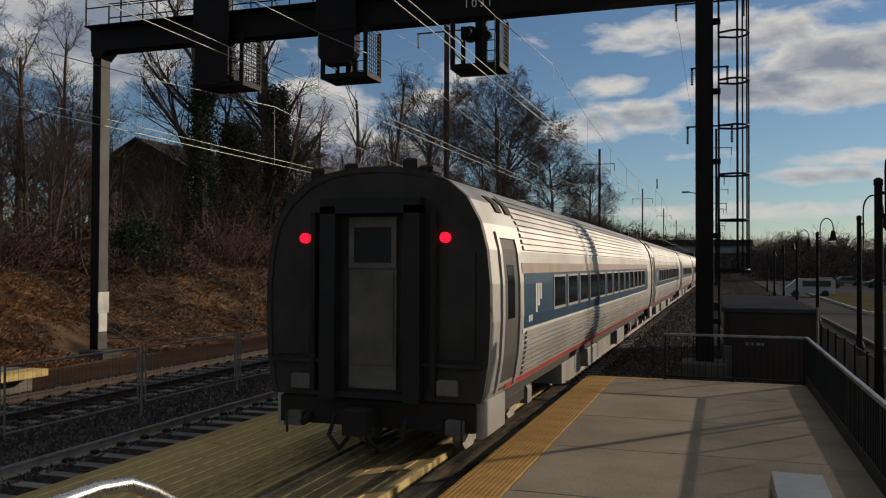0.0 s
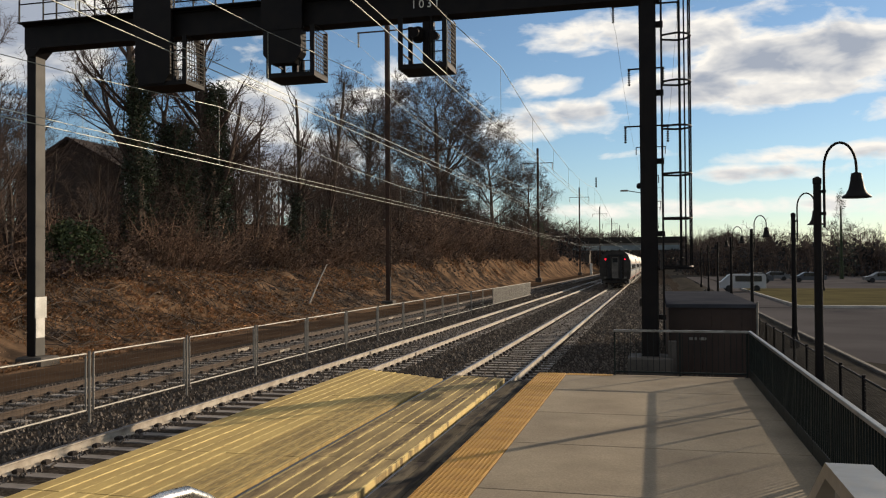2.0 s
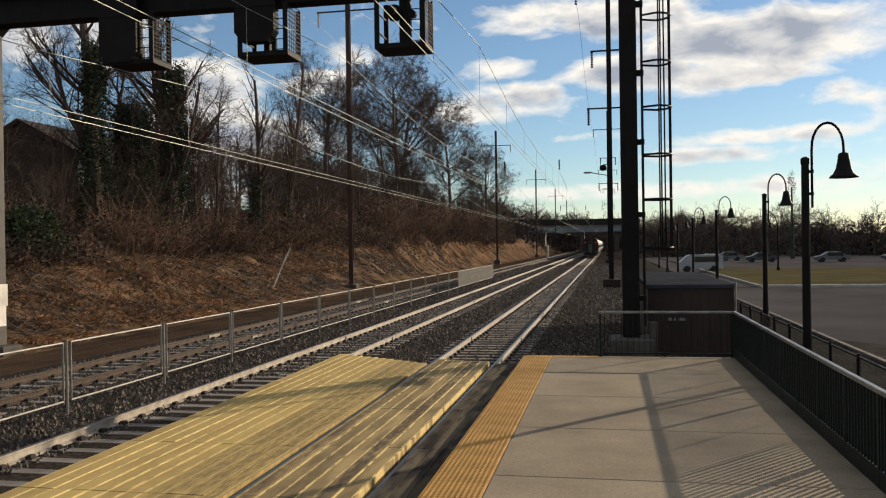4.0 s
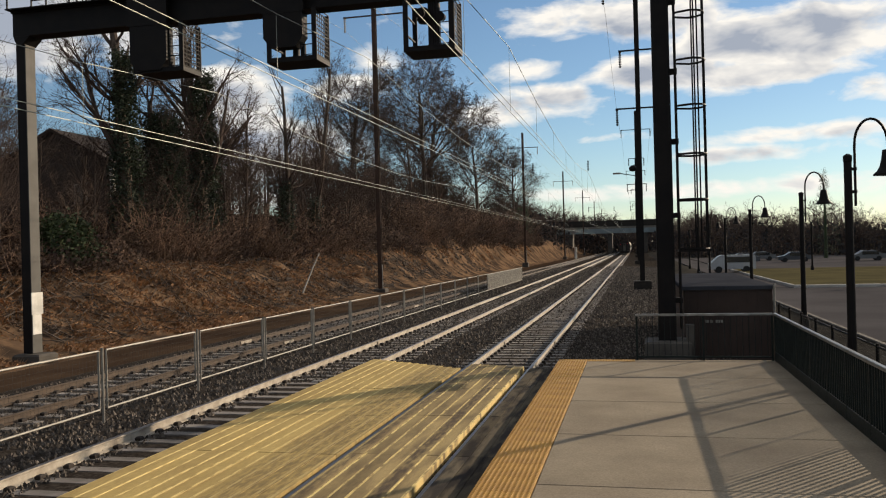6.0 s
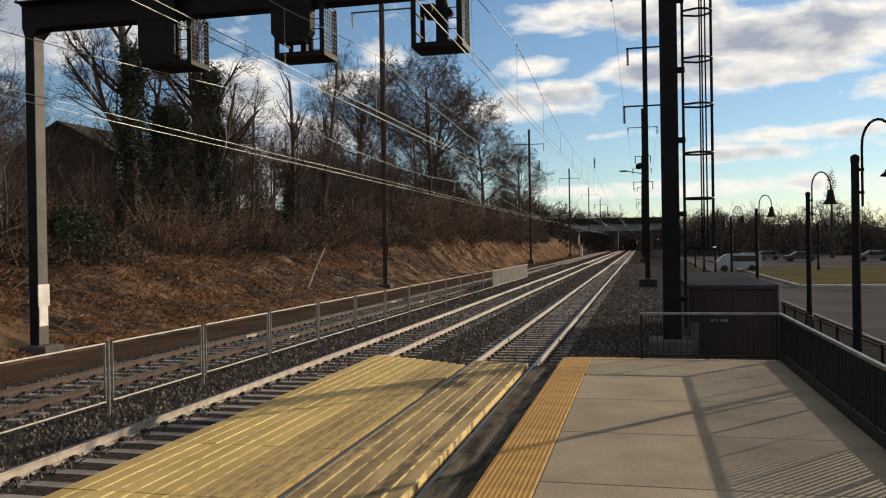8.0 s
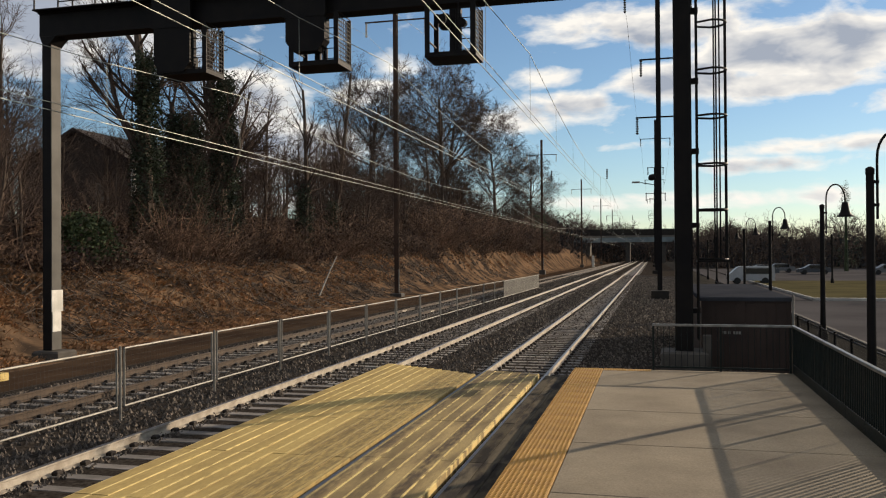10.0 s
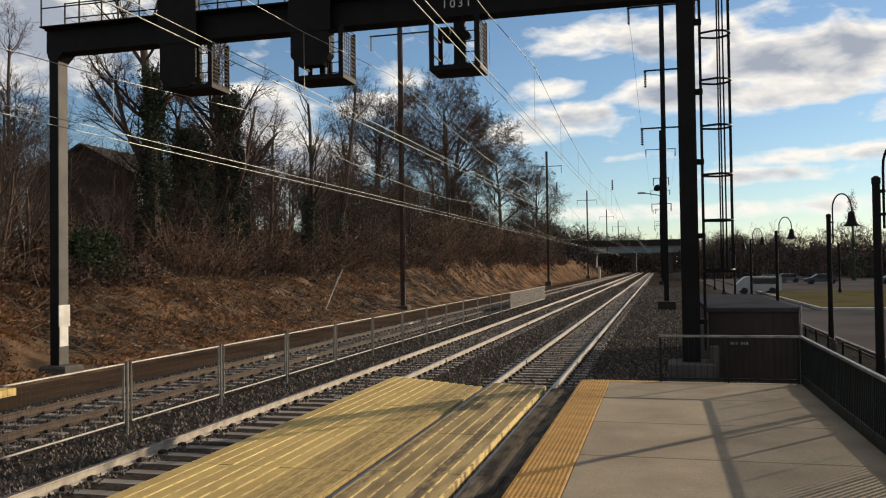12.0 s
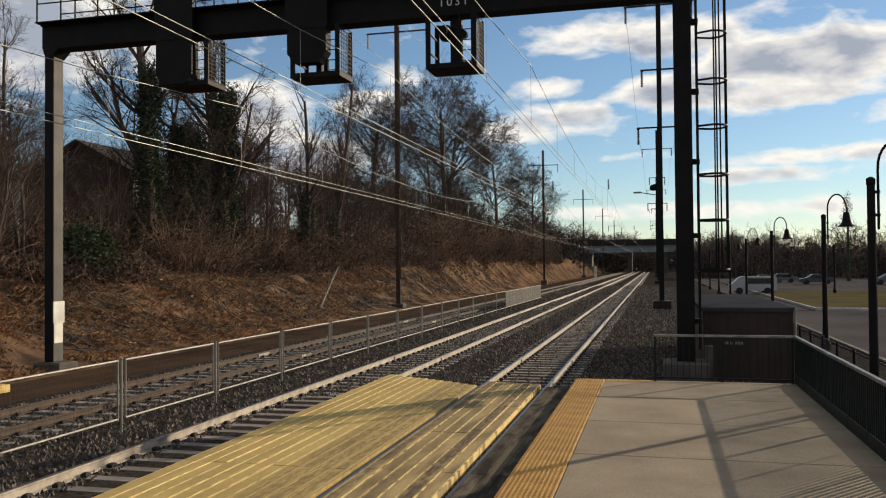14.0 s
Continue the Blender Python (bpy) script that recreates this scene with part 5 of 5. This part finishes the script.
def build_brush():
    """Dense leafless undergrowth along the crest, straw and leaf litter on the bank."""
    rng = random.Random(9)
    m, dead = Mesh(), Mesh()
    for i in range(5200):
        y = 20 + 200 * rng.random() ** 1.5
        x = -24.4 - 13 * rng.random() ** 1.6 + 1.8 * rough(0, y, 0.15) + 0.9 * rough(3, y, 0.5) + 3.0 * smooth(68, 90, y)
        z = ground_z(x, y)
        high = (1.0 + 3.4 * smooth(-0.35, 0.45, rough(x, y, 0.16, 21))) * (1 + y / 260) * rng.uniform(0.6, 1.15)
        # one bush: a fan of crooked stems from one root
        for k in range(rng.randint(3, 7)):
            d = Vector((rng.gauss(0, 0.42), rng.gauss(0, 0.42), 1)).normalized()
            h = high * rng.uniform(0.5, 1.1)
            p = Vector((x + rng.gauss(0, 0.3), y + rng.gauss(0, 0.3), z - 0.1))
            r = rng.uniform(0.010, 0.026) * (1 + y / 130)
            pts, bend = [p], Vector((rng.gauss(0, 0.35), rng.gauss(0, 0.35), rng.uniform(-0.25, 0.1)))
            for j in range(4):
                d = (d + bend * 0.5 + Vector((rng.gauss(0, 0.14), rng.gauss(0, 0.14), 0))).normalized()
                pts.append(pts[-1] + d * h * 0.25)
            m.tube(pts, [r, r * 0.8, r * 0.6, r * 0.4, r * 0.15], 3, cap=False)
            for j in range(3):
                q = pts[rng.randint(1, 3)]
                e = q + (d + Vector((rng.gauss(0, 0.8), rng.gauss(0, 0.8), rng.gauss(0, 0.3)))).normalized() * h * rng.uniform(0.15, 0.4)
                m.tube([q, e], [r * 0.5, r * 0.15], 3, cap=False)
        # withered leaves held low in the bush
        for k in range(rng.randint(8, 30)):
            q = Vector((x + rng.gauss(0, 0.6), y + rng.gauss(0, 0.6), z + high * rng.random() ** 1.4 * 0.8))
            u = Vector((rng.uniform(-1, 1), rng.uniform(-1, 1), rng.uniform(-1, 1))).normalized() * rng.uniform(0.035, 0.09) * (1 + y / 130)
            v = u.orthogonal() * rng.uniform(0.5, 0.9)
            dead.add([q - u, q + v, q + u, q - v], [(0, 1, 2, 3)])
    tagged(m.make("undergrowth", BRUSH), "tangled leafless brown undergrowth along the bank top", "undergrowth", kind="stuff")
    tagged(dead.make("withered_leaves", WITHERED), "dark withered leaves and vines in the undergrowth", "undergrowth", kind="stuff")
    m, lit = Mesh(), Mesh()
    for i in range(130000):
        y = 19 + 170 * rng.random() ** 1.6
        x = rng.uniform(-26.0, -15.9)
        cover = rough(x, y, 0.30, 2) + 0.6 * rough(x, y, 0.9, 4) + 0.25 * smooth(-18.0, -21.5, x) - 0.6 * smooth(44, 58, y) * smooth(-20.5, -18.0, x) - 0.35 * smooth(58, 84, y) + 0.2 * smooth(44, 30, y)
        if cover < rng.uniform(-0.25, 0.25):
            continue
        z = ground_z(x, y)
        a = -0.4 + rng.gauss(0, 0.9)
        if rng.random() < 0.68:
            h, w = rng.uniform(0.18, 0.62), rng.uniform(0.010, 0.022) * (1 + y / 70)
            dx, dy = math.cos(a), math.sin(a)
            l = rng.uniform(0.6, 1.0)
            m.add([(x - dy * w, y + dx * w, z - 0.02), (x + dy * w, y - dx * w, z - 0.02), (x + dx * h * l + 0.06, y + dy * h * l, z + h * (1.1 - l))], [(0, 1, 2)])
        else:
            q = Vector((x, y, z + rng.uniform(0.0, 0.07)))
            u = Vector((rng.gauss(0, 1), rng.gauss(0, 1), rng.gauss(0, 0.5))).normalized() * rng.uniform(0.04, 0.09) * (1 + y / 70)
            v = u.orthogonal() * 0.7
            lit.add([q - u, q + v, q + u, q - v], [(0, 1, 2, 3)])
    tagged(m.make("dry_grass", STRAW), "matted straw-coloured dry grass in patches on the bank", "dry grass", kind="stuff")
    tagged(lit.make("leaf_litter", LITTER), "orange-brown fallen leaves scattered over the bank", "leaf litter", kind="stuff")
    m = Mesh()
    for i in range(1500):
        y = 27 + 68 * rng.random() ** 1.2
        x = -17.3 - 7 * rng.random()
        a, l = rng.gauss(2.2, 0.9), rng.uniform(0.4, 2.8)
        pts, q = [], Vector((x, y, 0))
        for k in range(4):
            pts.append((q.x, q.y, ground_z(q.x, q.y) + 0.04 + 0.10 * k * rng.random()))
            a += rng.gauss(0, 0.25)
            q = q + Vector((math.cos(a), math.sin(a), 0)) * l / 3
        r = rng.uniform(0.012, 0.036)
        m.tube(pts, [r, r * 0.8, r * 0.55, r * 0.3], 4, cap=False)
    tagged(m.make("fallen_branches", BARK), "dark fallen branches scattered on the bank", "branches", kind="stuff")
    m = Mesh()
    for i in range(1300):
        y = 44 + 82 * rng.random()
        x = -17.6 - 7.5 * rng.random()
        z, s = ground_z(x, y), rng.uniform(0.05, 0.26)
        m.lathe([(s * rng.uniform(0.6, 1), -s * 0.5), (s * rng.uniform(0.7, 1.1), s * 0.1), (s * rng.uniform(0.2, 0.6), s * rng.uniform(0.4, 0.7))], (x, y, z), 5)
    tagged(m.make("bank_rubble", BARK), "dark stones and clods on the steep bank", "rubble", kind="stuff")
    st = Mesh().tube([(-19.0, 52.6, ground_z(-19, 52.6) - 0.2), (-18.7, 54.0, 1.9), (-18.55, 54.9, 2.9)], [0.07, 0.05, 0.035], 7)
    tagged(st.make("leaning_stake", GREY), "pale leaning dead branch at the foot of the bank", "branch")
    m = ivy(-25.5, 37.5, ground_z(-25.5, 37.5), 4.9, 1.9, 0.8, 4200, 77)
    tagged(m.make("evergreen_shrub", EVERGREEN), "low dark green evergreen shrub on the bank", "shrub")
    m = ivy(-23.5, 200, 3.5, 12.5, 3.4, 1.2, 3000, 78)
    for k in range(3):
        m.tube([(-23.5, 200, 1.0), (-23.5 + k - 1, 200, 9.0)], [0.3, 0.08], 6)
    tagged(m.make("evergreen_tree", EVERGREEN), "dark evergreen tree standing among bare trees", "tree")


build_brush()


def build_far_woods():
    """Bare woodland that closes the view behind the lot and beyond the bridge."""
    rng = random.Random(41)
    forms = []
    for k in range(4):
        out = (Mesh(), Mesh())
        spec = base_spec(least=0.03, kids=(12, 6, 4, 0), depth=3, segs=(4, 3, 2, 1), start=(0.15, 0.2, 0.2, 0.2), ratio=((0.4, 0.6), (0.4, 0.6), (0.45, 0.65), (0.4, 0.6)))
        grow(out, Vector((0, 0, -0.5)), Vector((0, 0, 1)), 9.0, 0.22, 0, spec, random.Random(50 + k))
        v = np.array(out[0].v + out[1].v)
        n0 = len(out[0].v)
        f = out[0].f + [tuple(i + n0 for i in q) for q in out[1].f]
        forms.append((v, f))
    m, thick = Mesh(), Mesh()
    spots = []
    for i in range(260):
        x = 14 + 190 * rng.random()
        spots.append((x, 185 + rng.uniform(0, 45) - x * 0.30, rng.uniform(0.55, 0.95)))
    for i in range(60):
        spots.append((rng.uniform(14, 60), rng.uniform(225, 320), rng.uniform(0.8, 1.2)))
    for i in range(70):
        spots.append((rng.uniform(-60, 40), rng.uniform(345, 420), rng.uniform(1.0, 1.6)))
    for i in range(40):
        spots.append((rng.uniform(-60, -22), rng.uniform(210, 330), rng.uniform(0.8, 1.3)))
    for i in range(110):
        spots.append((rng.uniform(-120, 110), rng.uniform(800, 850), rng.uniform(1.9, 2.6)))
    for x, y, s in spots:
        v, f = rng.choice(forms)
        a = rng.uniform(0, 6.283)
        rot = np.array([[math.cos(a), -math.sin(a), 0], [math.sin(a), math.cos(a), 0], [0, 0, 1]]) * s
        w = v @ rot.T + np.array([x, y, ground_z(x, y)])
        k = len(m.v)
        m.v += [tuple(q) for q in w.tolist()]
        m.f += [tuple(i + k for i in q) for q in f]
        for j in range(12):
            bx, by = x + rng.gauss(0, 2.6), y + rng.gauss(0, 2.6)
            bz, h = ground_z(bx, by), rng.uniform(2.0, 6.0) * s
            m.tube([(bx, by, bz - 0.2), (bx + rng.gauss(0, 0.7), by + rng.gauss(0, 0.7), bz + h)], [0.09, 0.03], 3, cap=False)
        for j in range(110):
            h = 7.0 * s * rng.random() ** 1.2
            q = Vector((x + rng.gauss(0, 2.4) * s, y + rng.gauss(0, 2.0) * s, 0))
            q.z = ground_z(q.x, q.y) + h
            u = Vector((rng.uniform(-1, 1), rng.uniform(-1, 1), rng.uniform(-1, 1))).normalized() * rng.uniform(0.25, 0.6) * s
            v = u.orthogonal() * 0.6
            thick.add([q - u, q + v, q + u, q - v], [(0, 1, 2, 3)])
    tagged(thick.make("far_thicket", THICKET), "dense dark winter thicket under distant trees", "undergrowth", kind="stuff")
    tagged(m.make("far_woods", TWIG), "dark bare winter woodland in the distance", "woods", kind="stuff")
    m = ivy(33.5, 150, 0.5, 14.5, 2.3, 0.25, 1800, 91)
    m.tube([(33.5, 150, -0.5), (33.5, 150, 12)], [0.35, 0.1], 6)
    tagged(m.make("conifer", EVERGREEN), "pointed dark conifer above the distant woods", "tree")


build_far_woods()


# ---- stair landing under the viewer ----
def build_stair():
    s = thing("stair", "concrete stair and landing above the platform", "stair", kind="structure")
    Mesh().box(2.30, 4.30, -6, 2.40, PZ, 1.35, 0.01).make("landing", FOOTING, s)
    for i in range(6):
        Mesh().box(2.30, 4.30, 2.402 + 0.28 * i, 2.40 + 0.28 * (i + 1), PZ, 1.35 - 0.164 * (i + 1), 0.01).make("step", FOOTING, s)
    h = thing("stair_handrail", "polished stainless tube handrail beside the stair", "handrail")
    Mesh().tube([(2.42, -2.2, 2.265), (2.44, 2.1, 2.265), (2.44, 2.22, 2.25), (2.44, 2.32, 2.205), (2.44, 4.0, 1.195)], 0.021, 12).make("tube", STAINLESS, h, smooth=True)
    for y, z, b in ((-1.4, 2.265, 1.35), (1.7, 2.265, 1.35), (3.52, 1.485, 0.53)):
        Mesh().tube([(2.43, y, b - 0.02), (2.43, y, z)], 0.018, 10).make("upright", STAINLESS, h)
    g = thing("stair_guard", "grey painted steel stair guard with a flat cap", "handrail")
    cap = Mesh().prism([(-1.7, 2.335), (2.42, 2.335), (4.1, 1.31), (4.1, 1.35), (2.42, 2.375), (-1.7, 2.375)], 4.11, 4.22, "x")
    cap.make("cap", RAILCAP, g, "grey metal cap")
    for y, z, b in ((-1.4, 2.34, 1.35), (0.4, 2.34, 1.35), (2.38, 2.34, 1.3), (3.8, 1.49, 0.37)):
        Mesh().box(4.13, 4.19, y - 0.03, y + 0.03, b - 0.02, z).make("post", GREY, g)


build_stair()


def motions():
    """The train runs away along the near track at a steady 41.6 metres a second."""
    for i, car in enumerate(TRAIN):
        walk(car, [(t, pose(TRACKS[0], 11.0 + (CAR * CAR_SCALE + 0.35) * i + 41.6 * t, 0)) for t in (0.0, 3.5, 7.0, 10.5, 14.0)])


motions()
